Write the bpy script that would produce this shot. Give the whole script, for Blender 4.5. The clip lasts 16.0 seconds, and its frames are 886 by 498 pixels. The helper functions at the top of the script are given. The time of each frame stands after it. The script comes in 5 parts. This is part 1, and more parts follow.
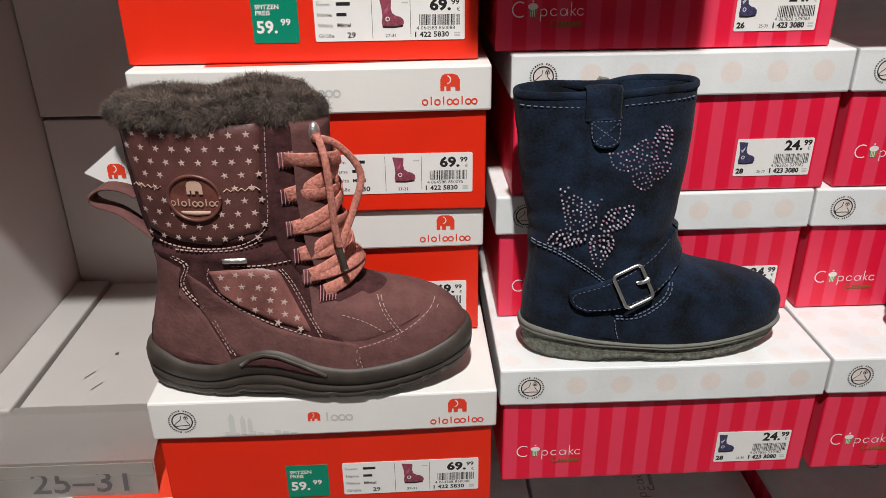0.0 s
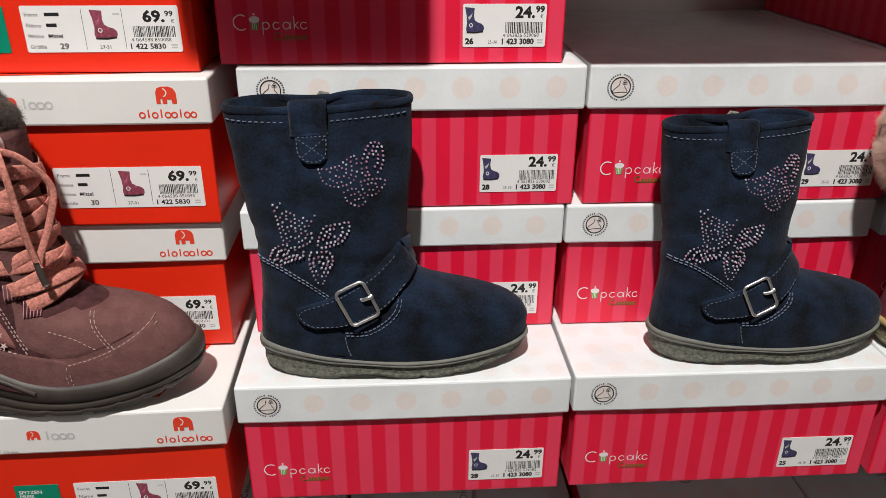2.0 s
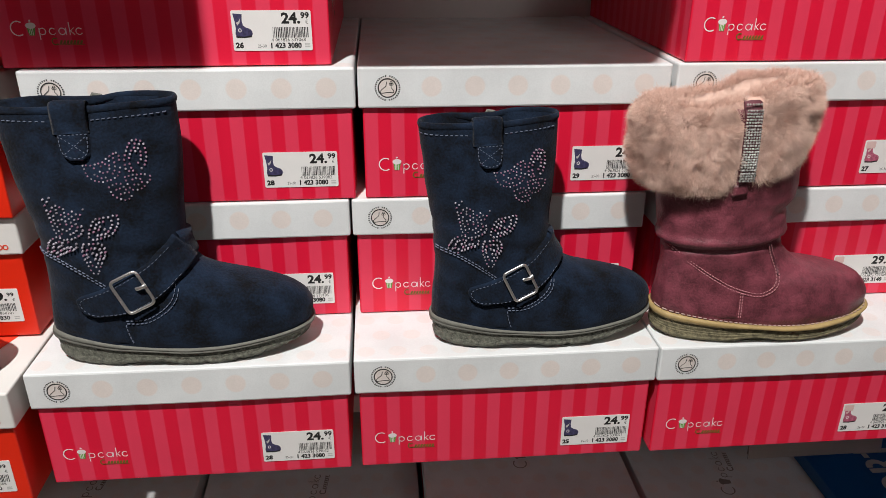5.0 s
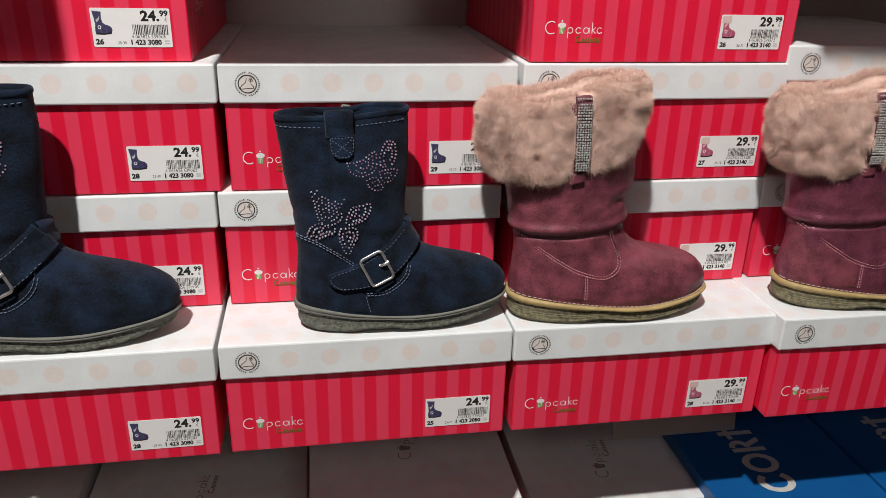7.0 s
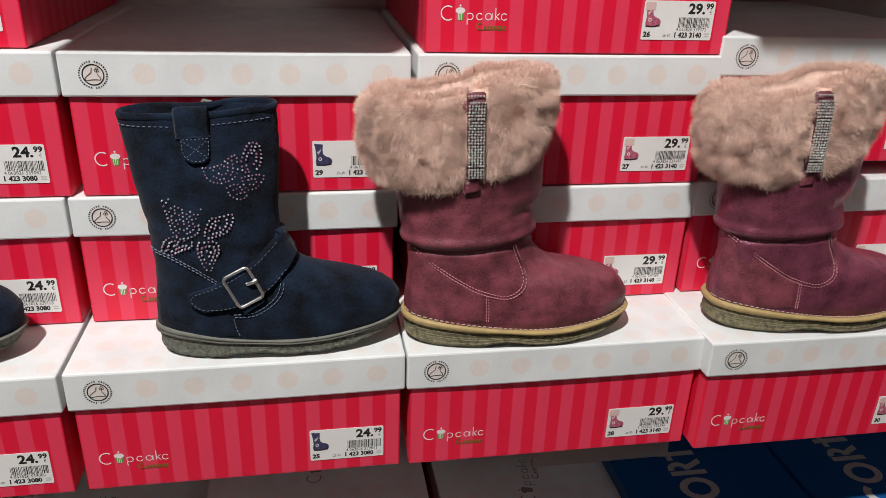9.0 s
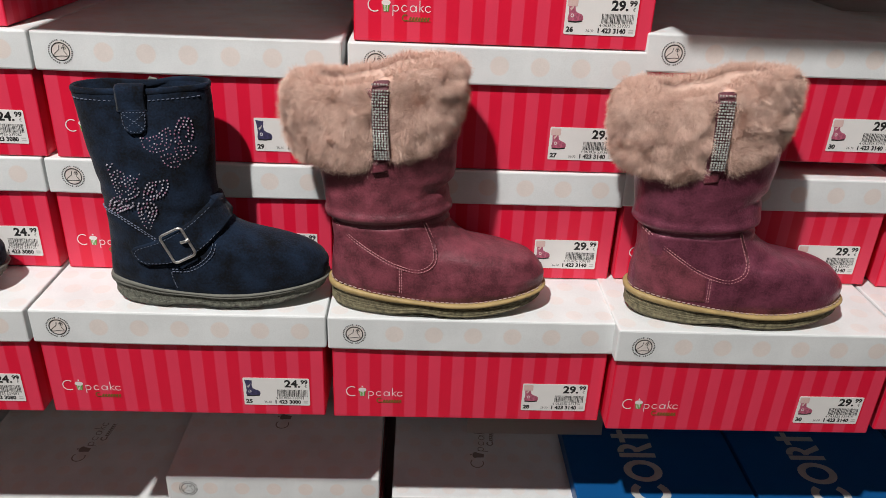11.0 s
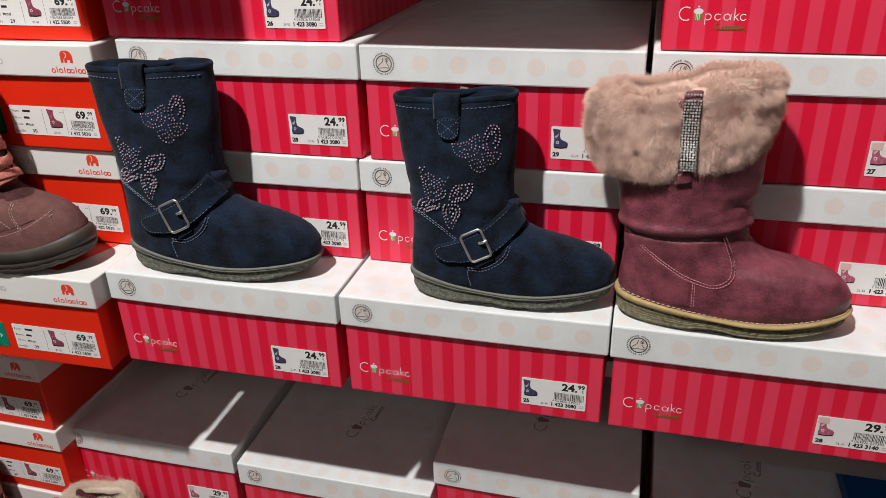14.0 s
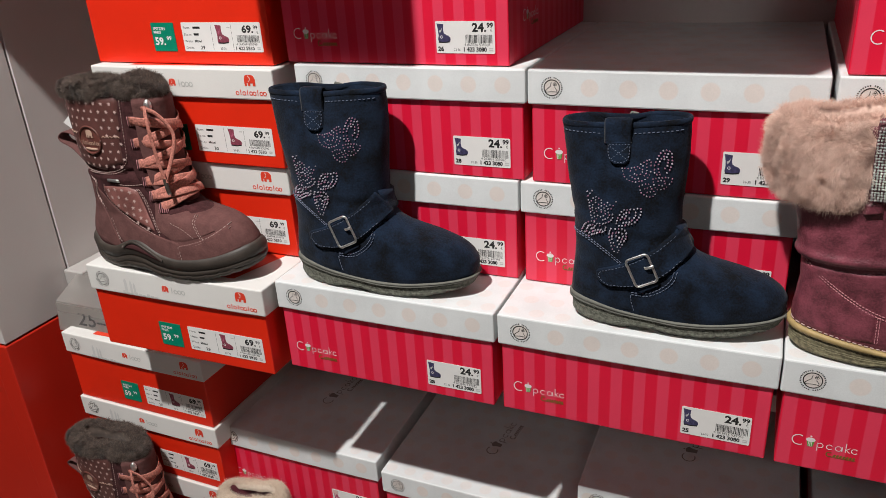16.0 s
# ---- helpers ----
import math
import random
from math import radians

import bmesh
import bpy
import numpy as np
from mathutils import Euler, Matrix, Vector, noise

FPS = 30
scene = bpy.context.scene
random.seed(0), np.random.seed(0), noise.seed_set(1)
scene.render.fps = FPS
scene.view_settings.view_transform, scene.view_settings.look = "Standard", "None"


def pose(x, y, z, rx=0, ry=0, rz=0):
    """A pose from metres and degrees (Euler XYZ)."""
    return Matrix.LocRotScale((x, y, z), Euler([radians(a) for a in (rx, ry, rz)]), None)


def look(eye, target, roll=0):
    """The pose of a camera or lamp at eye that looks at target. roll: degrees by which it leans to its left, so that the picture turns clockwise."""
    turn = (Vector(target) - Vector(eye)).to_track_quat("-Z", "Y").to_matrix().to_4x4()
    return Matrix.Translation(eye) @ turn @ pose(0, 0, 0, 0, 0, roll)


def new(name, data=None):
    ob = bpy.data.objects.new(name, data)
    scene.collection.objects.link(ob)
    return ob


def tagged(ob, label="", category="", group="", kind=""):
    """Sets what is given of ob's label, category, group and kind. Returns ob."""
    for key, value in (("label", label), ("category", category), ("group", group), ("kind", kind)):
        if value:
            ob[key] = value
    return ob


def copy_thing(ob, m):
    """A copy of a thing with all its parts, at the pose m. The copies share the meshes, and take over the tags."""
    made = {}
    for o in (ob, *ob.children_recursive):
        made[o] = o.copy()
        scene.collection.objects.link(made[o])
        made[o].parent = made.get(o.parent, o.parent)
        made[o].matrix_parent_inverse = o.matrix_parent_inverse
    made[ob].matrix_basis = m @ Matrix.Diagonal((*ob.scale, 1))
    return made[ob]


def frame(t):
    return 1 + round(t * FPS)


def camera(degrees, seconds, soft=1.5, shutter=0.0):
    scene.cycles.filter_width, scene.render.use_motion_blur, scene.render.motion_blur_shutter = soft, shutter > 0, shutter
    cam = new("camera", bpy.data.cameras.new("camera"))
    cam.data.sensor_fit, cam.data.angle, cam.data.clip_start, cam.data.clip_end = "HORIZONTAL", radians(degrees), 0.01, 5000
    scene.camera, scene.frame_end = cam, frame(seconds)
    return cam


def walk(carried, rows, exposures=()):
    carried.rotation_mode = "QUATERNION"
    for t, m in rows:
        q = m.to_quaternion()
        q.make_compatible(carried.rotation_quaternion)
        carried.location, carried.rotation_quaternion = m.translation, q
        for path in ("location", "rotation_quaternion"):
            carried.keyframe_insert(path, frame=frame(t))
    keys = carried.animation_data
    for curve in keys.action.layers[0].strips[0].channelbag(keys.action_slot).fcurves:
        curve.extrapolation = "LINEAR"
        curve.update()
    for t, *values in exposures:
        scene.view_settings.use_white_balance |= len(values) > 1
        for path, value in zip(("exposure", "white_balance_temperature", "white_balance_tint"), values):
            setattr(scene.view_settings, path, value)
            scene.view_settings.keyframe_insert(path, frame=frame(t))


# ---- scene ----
cam = camera(60.5, 16.0, soft=0.85)
PATH = [
    (0, (0.016, 0.0, 1.3), (0.081, 1.807, 0.445), -0.7),
    (0.5, (0.052, 0.006, 1.304), (0.134, 1.813, 0.451), -0.3),
    (1, (0.104, 0.006, 1.304), (0.201, 1.814, 0.454), -0.0),
    (1.5, (0.15, 0.002, 1.305), (0.256, 1.813, 0.461), 0.2),
    (2, (0.2, 0.0, 1.302), (0.317, 1.813, 0.464), 0.3),
    (2.5, (0.233, -0.008, 1.304), (0.36, 1.805, 0.469), 0.2),
    (3, (0.255, -0.013, 1.305), (0.383, 1.799, 0.469), 0.1),
    (3.5, (0.275, -0.02, 1.305), (0.404, 1.794, 0.473), 0.1),
    (4, (0.296, -0.029, 1.307), (0.428, 1.786, 0.477), 0.1),
    (4.5, (0.323, -0.043, 1.311), (0.458, 1.771, 0.48), 0.1),
    (5, (0.358, -0.05, 1.305), (0.519, 1.769, 0.488), 0.3),
    (5.2, (0.369, -0.053, 1.304), (0.546, 1.768, 0.495), 0.4),
    (7.3, (0.43, -0.101, 1.292), (0.763, 1.72, 0.533), 1.7),
    (7.5, (0.437, -0.1, 1.296), (0.776, 1.719, 0.535), 1.8),
    (8, (0.444, -0.063, 1.303), (0.788, 1.743, 0.516), 1.8),
    (8.5, (0.456, -0.031, 1.3), (0.797, 1.769, 0.497), 2.0),
    (9, (0.518, -0.033, 1.289), (0.854, 1.768, 0.487), 2.2),
    (9.2, (0.544, -0.045, 1.287), (0.871, 1.759, 0.488), 2.3),
    (11.3, (0.664, -0.091, 1.32), (0.686, 1.702, 0.434), 2.2),
    (11.5, (0.662, -0.092, 1.32), (0.649, 1.703, 0.437), 1.9),
    (12, (0.649, -0.094, 1.319), (0.552, 1.702, 0.444), 1.4),
    (12.5, (0.641, -0.102, 1.321), (0.445, 1.689, 0.453), 0.6),
    (13, (0.627, -0.11, 1.324), (0.347, 1.669, 0.455), -0.1),
    (13.5, (0.611, -0.108, 1.324), (0.235, 1.655, 0.457), -0.9),
    (14, (0.598, -0.106, 1.321), (0.119, 1.633, 0.456), -1.7),
    (14.5, (0.588, -0.109, 1.322), (0.015, 1.605, 0.465), -2.4),
    (15, (0.58, -0.113, 1.326), (-0.079, 1.575, 0.479), -3.1),
    (15.5, (0.567, -0.123, 1.33), (-0.155, 1.548, 0.502), -3.4),
    (16, (0.556, -0.128, 1.331), (-0.202, 1.534, 0.517), -3.6),
]
walk(cam, [(t, look(eye, target, roll)) for t, eye, target, roll in PATH])

# ---- light: a shop ceiling spot, and two added fills over the aisle ----
world = bpy.data.worlds.new("world")
scene.world = world
world.use_nodes = True
world.node_tree.nodes["Background"].inputs[0].default_value = (0.9, 0.85, 0.8, 1)
world.node_tree.nodes["Background"].inputs[1].default_value = 0.02


def spot(name, eye, target, watts, cone, radius, colour):
    lamp = bpy.data.lights.new(name, "SPOT")
    lamp.energy, lamp.spot_size, lamp.spot_blend, lamp.shadow_soft_size, lamp.color = watts, radians(cone), 0.5, radius, colour
    ob = new(name, lamp)
    ob.matrix_world = look(eye, target)
    return tagged(ob, "white spot lamp aimed at the shelf", "spotlight", kind="structure")


WARM = (1.0, 0.97, 0.945)
spot("spotlight_main", (0.0, -0.55, 3.05), (0.45, 0.50, 1.0), 298, 70, 0.035, WARM)
# two wide soft fill lamps, added to lift box fronts and lower shelf
spot("fill_spot_aisle", (1.7, -2.3, 3.05), (0.9, 0.5, 0.6), 27, 80, 0.30, WARM)
spot("fill_spot_aisle_far", (-1.3, -2.4, 3.05), (0.2, 0.5, 0.6), 27, 80, 0.30, WARM)


# ---- materials ----
def mat(name, base, rough=0.6, metal=0.0, vary=0.08, scale=60.0, bump=0.15, grain=900.0, sheen=0.0, spec=0.5, coat=0.0):
    """Base colour with blotches at one scale and fine grain at another, and relief from both."""
    m = bpy.data.materials.new(name)
    m.use_nodes = True
    nt = m.node_tree
    n, ln = nt.nodes, nt.links
    bs = n["Principled BSDF"]
    bs.inputs["Roughness"].default_value, bs.inputs["Metallic"].default_value = rough, metal
    bs.inputs["Sheen Weight"].default_value, bs.inputs["Coat Weight"].default_value = sheen, coat
    bs.inputs["Specular IOR Level"].default_value = spec
    tc = n.new("ShaderNodeTexCoord")
    big, fine = n.new("ShaderNodeTexNoise"), n.new("ShaderNodeTexNoise")
    big.inputs["Scale"].default_value, big.inputs["Detail"].default_value = scale, 6
    fine.inputs["Scale"].default_value, fine.inputs["Detail"].default_value = grain, 5
    ln.new(tc.outputs["Object"], big.inputs["Vector"]), ln.new(tc.outputs["Object"], fine.inputs["Vector"])
    add = n.new("ShaderNodeMath")
    add.operation = "MULTIPLY_ADD"
    ln.new(fine.outputs["Fac"], add.inputs[0])
    add.inputs[1].default_value = 0.5
    ln.new(big.outputs["Fac"], add.inputs[2])
    ramp = n.new("ShaderNodeMapRange")
    ramp.inputs["From Min"].default_value, ramp.inputs["From Max"].default_value = 0.55, 0.95
    ramp.inputs["To Min"].default_value, ramp.inputs["To Max"].default_value = 1 - vary, 1 + vary
    ln.new(add.outputs[0], ramp.inputs["Value"])
    mul = n.new("ShaderNodeVectorMath")
    mul.operation = "SCALE"
    mul.inputs[0].default_value = base
    ln.new(ramp.outputs[0], mul.inputs["Scale"])
    ln.new(mul.outputs[0], bs.inputs["Base Color"])
    bp = n.new("ShaderNodeBump")
    bp.inputs["Strength"].default_value, bp.inputs["Distance"].default_value = bump, 0.0012
    ln.new(add.outputs[0], bp.inputs["Height"])
    ln.new(bp.outputs["Normal"], bs.inputs["Normal"])
    return m


def recolour(m, build):
    """Multiplies the material's blotches onto a pattern: build(nodes, links, texture coordinate) returns a colour socket."""
    n, ln = m.node_tree.nodes, m.node_tree.links
    mul = next(x for x in n if x.type == "VECT_MATH")
    ln.new(build(n, ln, next(x for x in n if x.type == "TEX_COORD").outputs["Object"]), mul.inputs[0])
    return m


def math_node(n, ln, op, a, b=None, c=None):
    node = n.new("ShaderNodeMath")
    node.operation = op
    for k, v in enumerate((a, b, c)):
        if v is None:
            continue
        if isinstance(v, (int, float)):
            node.inputs[k].default_value = v
        else:
            ln.new(v, node.inputs[k])
    return node.outputs[0]


def mix_node(n, ln, fac, a, b):
    node = n.new("ShaderNodeMix")
    node.data_type = "RGBA"
    ln.new(fac, node.inputs[0])
    node.inputs[6].default_value, node.inputs[7].default_value = (*a, 1), (*b, 1)
    return node.outputs[2]


def stripes(axis, dark, light):
    def build(n, ln, co):
        sep = n.new("ShaderNodeSeparateXYZ")
        ln.new(co, sep.inputs[0])
        v = math_node(n, ln, "FRACT", math_node(n, ln, "MULTIPLY", sep.outputs[axis], 1 / 0.0213))
        fac = math_node(n, ln, "SMOOTH_MIN", math_node(n, ln, "MULTIPLY", math_node(n, ln, "ABSOLUTE", math_node(n, ln, "SUBTRACT", v, 0.5)), 1.0), 1.0, 0.0)
        edge = n.new("ShaderNodeMapRange")
        edge.inputs["From Min"].default_value, edge.inputs["From Max"].default_value = 0.23, 0.27
        ln.new(fac, edge.inputs["Value"])
        return mix_node(n, ln, edge.outputs[0], light, dark)
    return build


def dots(ax, ay, pitch, radius, stagger, base, tint, offset=(0.0, 0.0)):
    def build(n, ln, co):
        sep = n.new("ShaderNodeSeparateXYZ")
        ln.new(co, sep.inputs[0])
        u = math_node(n, ln, "MULTIPLY_ADD", sep.outputs[ax], 1 / pitch, offset[0])
        v = math_node(n, ln, "MULTIPLY_ADD", sep.outputs[ay], 1 / pitch, offset[1])
        if stagger:
            row = math_node(n, ln, "FLOOR", v)
            u = math_node(n, ln, "MULTIPLY_ADD", row, 0.5, u)
        du = math_node(n, ln, "SUBTRACT", math_node(n, ln, "FRACT", u), 0.5)
        dv = math_node(n, ln, "SUBTRACT", math_node(n, ln, "FRACT", v) if stagger else v, 0.5)
        d = math_node(n, ln, "SQRT", math_node(n, ln, "ADD", math_node(n, ln, "MULTIPLY", du, du), math_node(n, ln, "MULTIPLY", dv, dv)))
        edge = n.new("ShaderNodeMapRange")
        edge.inputs["From Min"].default_value, edge.inputs["From Max"].default_value = radius / pitch * 0.9, radius / pitch * 1.1
        ln.new(d, edge.inputs["Value"])
        return mix_node(n, ln, edge.outputs[0], tint, base)
    return build


LIDWHITE, PEACH = (0.69, 0.715, 0.715), (0.705, 0.645, 0.605)
M = {}
M["pink_x"] = recolour(mat("pink_striped_card_front", (1, 1, 1), 0.45, vary=0.03, scale=25, bump=0.04), stripes(0, (0.72, 0.006, 0.040), (0.75, 0.042, 0.095)))
M["pink_y"] = recolour(mat("pink_striped_card_side", (1, 1, 1), 0.45, vary=0.03, scale=25, bump=0.04), stripes(1, (0.72, 0.006, 0.040), (0.75, 0.042, 0.095)))
M["lid_side"] = recolour(mat("white_card_with_peach_dots", (1, 1, 1), 0.5, vary=0.07, scale=26, bump=0.05), dots(0, 2, 0.0346, 0.0080, False, LIDWHITE, PEACH, (0.48, -2.2225)))
M["lid_top"] = recolour(mat("white_card_top_with_peach_dots", (1, 1, 1), 0.5, vary=0.07, scale=26, bump=0.05), dots(0, 1, 0.026, 0.0075, True, LIDWHITE, (0.70, 0.675, 0.655)))
M["white_card"] = mat("white_card", (0.72, 0.71, 0.68), 0.5, vary=0.03, scale=20, bump=0.05)
M["red_card"] = mat("orange_red_card", (0.75, 0.023, 0.005), 0.42, vary=0.05, scale=18, bump=0.05)
M["red_ink"] = mat("red_ink", (0.72, 0.05, 0.02), 0.5, vary=0.04)
M["blue_card"] = mat("blue_card", (0.004, 0.085, 0.27), 0.4, vary=0.06, scale=18, bump=0.05)
M["paper"] = mat("white_label_paper", (0.78, 0.77, 0.75), 0.4, vary=0.02, bump=0.02)
M["ink"] = mat("black_ink", (0.012, 0.012, 0.012), 0.5, vary=0.1)
M["grey_ink"] = mat("grey_ink", (0.08, 0.075, 0.075), 0.6, vary=0.1)
M["lid_ink"] = mat("taupe_ink", (0.22, 0.19, 0.17), 0.6, vary=0.1)
M["pale_ink"] = mat("pale_grey_ink", (0.5, 0.5, 0.48), 0.6, vary=0.1)
M["faint_ink"] = mat("faint_grey_ink", (0.60, 0.60, 0.585), 0.6, vary=0.03)
M["white_ink"] = mat("white_ink", (0.8, 0.74, 0.74), 0.5, vary=0.03)
M["green_ink"] = mat("green_ink", (0.13, 0.36, 0.06), 0.5, vary=0.05)
M["olive_ink"] = mat("olive_ink", (0.17, 0.13, 0.02), 0.5, vary=0.05)
M["green_label"] = mat("green_label", (0.0, 0.22, 0.13), 0.4, vary=0.03, bump=0.02)
M["navy_pic"] = mat("navy_print", (0.05, 0.045, 0.11), 0.5, vary=0.4, scale=400)
M["rose_pic"] = mat("rose_print", (0.45, 0.11, 0.18), 0.5, vary=0.4, scale=400)
M["wine_pic"] = mat("wine_print", (0.24, 0.05, 0.08), 0.5, vary=0.4, scale=400)
M["fur_pic"] = mat("pale_pink_print", (0.7, 0.5, 0.47), 0.5, vary=0.1)
M["shelf_white"] = mat("white_coated_shelf", (0.46, 0.44, 0.42), 0.35, vary=0.05, scale=8, bump=0.03)
M["panel_white"] = mat("white_coated_panel", (0.60, 0.57, 0.55), 0.45, vary=0.04, scale=5, bump=0.04)
M["panel_red"] = mat("red_coated_panel", (0.55, 0.02, 0.008), 0.4, vary=0.05, scale=6, bump=0.04)
M["plaster"] = mat("shop_wall_paint", (0.55, 0.5, 0.46), 0.8, vary=0.04, scale=3)
M["floor"] = mat("shop_floor", (0.28, 0.25, 0.22), 0.5, vary=0.15, scale=4)
M["navy"] = mat("navy_suede", (0.0042, 0.0098, 0.0218), 0.92, vary=0.85, scale=48, bump=0.9, grain=520, spec=0.2, sheen=0.05)
M["navy_in"] = mat("navy_lining", (0.008, 0.012, 0.022), 0.95, vary=0.3, bump=0.4)
M["navy_thread"] = mat("pale_blue_thread", (0.13, 0.155, 0.22), 0.7)
M["grey_sole"] = mat("grey_rubber", (0.135, 0.135, 0.115), 0.75, vary=0.15, scale=120, bump=0.5, grain=600)
M["grey_sole_rough"] = mat("rough_grey_rubber", (0.120, 0.122, 0.096), 0.8, vary=0.5, scale=300, bump=1.0, grain=700)
M["chrome"] = mat("polished_steel", (0.80, 0.79, 0.77), 0.30, 0.9, vary=0.05, bump=0.03)
M["gem"] = mat("glass_rhinestone", (0.50, 0.46, 0.54), 0.15, 0.3, vary=0.6, scale=450, bump=0.0)
M["gem_pink"] = mat("pink_glass_rhinestone", (0.40, 0.22, 0.32), 0.18, 0.3, vary=0.6, scale=450, bump=0.0)
M["gem_silver"] = mat("silver_rhinestone", (0.70, 0.69, 0.66), 0.16, 0.6, vary=0.6, scale=520, bump=0.0)
M["wine"] = mat("wine_red_leather", (0.165, 0.040, 0.056), 0.46, vary=0.42, scale=72, bump=0.7, grain=620)
M["wine_gloss"] = mat("pearly_wine_red_leather", (0.180, 0.047, 0.078), 0.30, 0.3, vary=0.40, scale=60, bump=0.7, grain=620)
M["wine_dark"] = mat("dark_wine_red_leather", (0.09, 0.02, 0.03), 0.6, vary=0.3, scale=60)
M["pink_thread"] = mat("pink_thread", (0.46, 0.20, 0.22), 0.7)
M["welt"] = mat("tan_rubber_welt", (0.36, 0.255, 0.105), 0.6, vary=0.15, scale=120, bump=0.2)
M["olive_sole"] = mat("olive_stacked_sole", (0.160, 0.140, 0.080), 0.8, vary=0.5, scale=240, bump=1.0, grain=700)
M["brown_suede"] = mat("red_brown_suede", (0.122, 0.055, 0.051), 0.95, vary=0.16, scale=90, bump=0.7, grain=420, spec=0.2)
M["dark_suede"] = mat("dark_plum_suede", (0.055, 0.020, 0.021), 0.95, vary=0.35, scale=110, bump=0.7, grain=420, spec=0.2)
M["star_cloth"] = mat("dark_rose_satin", (0.095, 0.036, 0.031), 0.5, vary=0.3, scale=50, bump=0.3)
M["star_cloth_pale"] = mat("pale_rose_satin", (0.21, 0.085, 0.075), 0.38, vary=0.35, scale=45, bump=0.3)
M["star_print"] = mat("pale_star_print", (0.5, 0.36, 0.33), 0.6, vary=0.1)
M["cream_thread"] = mat("cream_thread", (0.40, 0.28, 0.25), 0.7)
M["lace"] = mat("salmon_pink_webbing", (0.50, 0.185, 0.140), 0.75, vary=0.35, scale=500, bump=0.8, grain=1800)
M["dark_rubber"] = mat("dark_brown_rubber", (0.048, 0.038, 0.031), 0.55, vary=0.25, scale=60, bump=0.25, grain=1200)
M["patch"] = mat("embossed_brown_patch", (0.13, 0.045, 0.035), 0.35, vary=0.3, scale=90, bump=0.2)
M["gold_print"] = mat("pale_gold_print", (0.5, 0.33, 0.25), 0.4, vary=0.1)
M["beige_fur"] = None


def fur_mat(name, dark, mid, light, rough=0.85):
    m = bpy.data.materials.new(name)
    m.use_nodes = True
    n, ln = m.node_tree.nodes, m.node_tree.links
    bs = n["Principled BSDF"]
    bs.inputs["Roughness"].default_value, bs.inputs["Sheen Weight"].default_value = rough, 0.2
    geo, tc, tex = n.new("ShaderNodeNewGeometry"), n.new("ShaderNodeTexCoord"), n.new("ShaderNodeTexNoise")
    tex.inputs["Scale"].default_value, tex.inputs["Detail"].default_value = 150, 4
    ln.new(tc.outputs["Object"], tex.inputs["Vector"])
    v = math_node(n, ln, "ADD", math_node(n, ln, "MULTIPLY", geo.outputs["Random Per Island"], 0.45), math_node(n, ln, "MULTIPLY_ADD", tex.outputs["Fac"], 0.7, 0.12))
    ramp = n.new("ShaderNodeValToRGB")
    ramp.color_ramp.elements[0].position, ramp.color_ramp.elements[0].color = 0.35, (*dark, 1)
    ramp.color_ramp.elements[1].position, ramp.color_ramp.elements[1].color = 1.05, (*light, 1)
    ramp.color_ramp.elements.new(0.68).color = (*mid, 1)
    ln.new(v, ramp.inputs[0])
    ln.new(ramp.outputs[0], bs.inputs["Base Color"])
    return m


M["beige_fur"] = fur_mat("dusty_pink_fur", (0.50, 0.315, 0.240), (0.73, 0.50, 0.405), (0.88, 0.68, 0.58))
M["cream_fur"] = fur_mat("cream_fur", (0.50, 0.38, 0.28), (0.70, 0.58, 0.46), (0.82, 0.72, 0.6))
M["brown_fur"] = fur_mat("grey_brown_fur", (0.022, 0.0145, 0.011), (0.075, 0.051, 0.039), (0.23, 0.17, 0.135))
M["clear"] = bpy.data.materials.new("clear_plastic")
M["clear"].use_nodes = True
cb = M["clear"].node_tree.nodes["Principled BSDF"]
cb.inputs["Base Color"].default_value, cb.inputs["Roughness"].default_value = (0.62, 0.59, 0.56, 1), 0.3
cb.inputs["Transmission Weight"].default_value, cb.inputs["IOR"].default_value = 0.75, 1.2
M["frost"] = mat("pale_label_card", (0.27, 0.25, 0.23), 0.35, vary=0.03, bump=0.02)


# ---- mesh tools ----
def mesh_of(name, verts, faces, materials, smooth=False, slots=None):
    me = bpy.data.meshes.new(name)
    me.from_pydata([tuple(map(float, v)) for v in verts], [], faces)
    for m in materials if isinstance(materials, (list, tuple)) else [materials]:
        me.materials.append(m)
    if slots is not None:
        me.polygons.foreach_set("material_index", slots)
    if smooth:
        me.polygons.foreach_set("use_smooth", [True] * len(me.polygons))
    me.validate()
    return me


def part(name, data, parent, label="", at=None):
    """Links a mesh as one part under a thing or a part."""
    ob = new(name, data)
    ob.parent = parent
    if at is not None:
        ob.matrix_basis = at
    if label:
        ob["label"] = label
    return ob


def thing(name, m, label, category, group="", kind=""):
    ob = new(name)
    ob.empty_display_size = 0.02
    ob.matrix_basis = m
    return tagged(ob, label, category, group, kind)


def block(name, lo, hi, materials, bevel=0.0015, segments=2, slot=None):
    """A bevelled block; slot(normal) picks the material of a face."""
    bm = bmesh.new()
    bmesh.ops.create_cube(bm, size=1)
    for v in bm.verts:
        v.co = Vector([lo[k] + (v.co[k] + 0.5) * (hi[k] - lo[k]) for k in range(3)])
    if bevel:
        bmesh.ops.bevel(bm, geom=bm.edges[:], offset=bevel, segments=segments, affect="EDGES", profile=0.5)
    bm.normal_update()
    me = bpy.data.meshes.new(name)
    for m in materials if isinstance(materials, (list, tuple)) else [materials]:
        me.materials.append(m)
    if slot:
        for f in bm.faces:
            f.material_index = slot(f.normal)
    bm.to_mesh(me)
    bm.free()
    return me


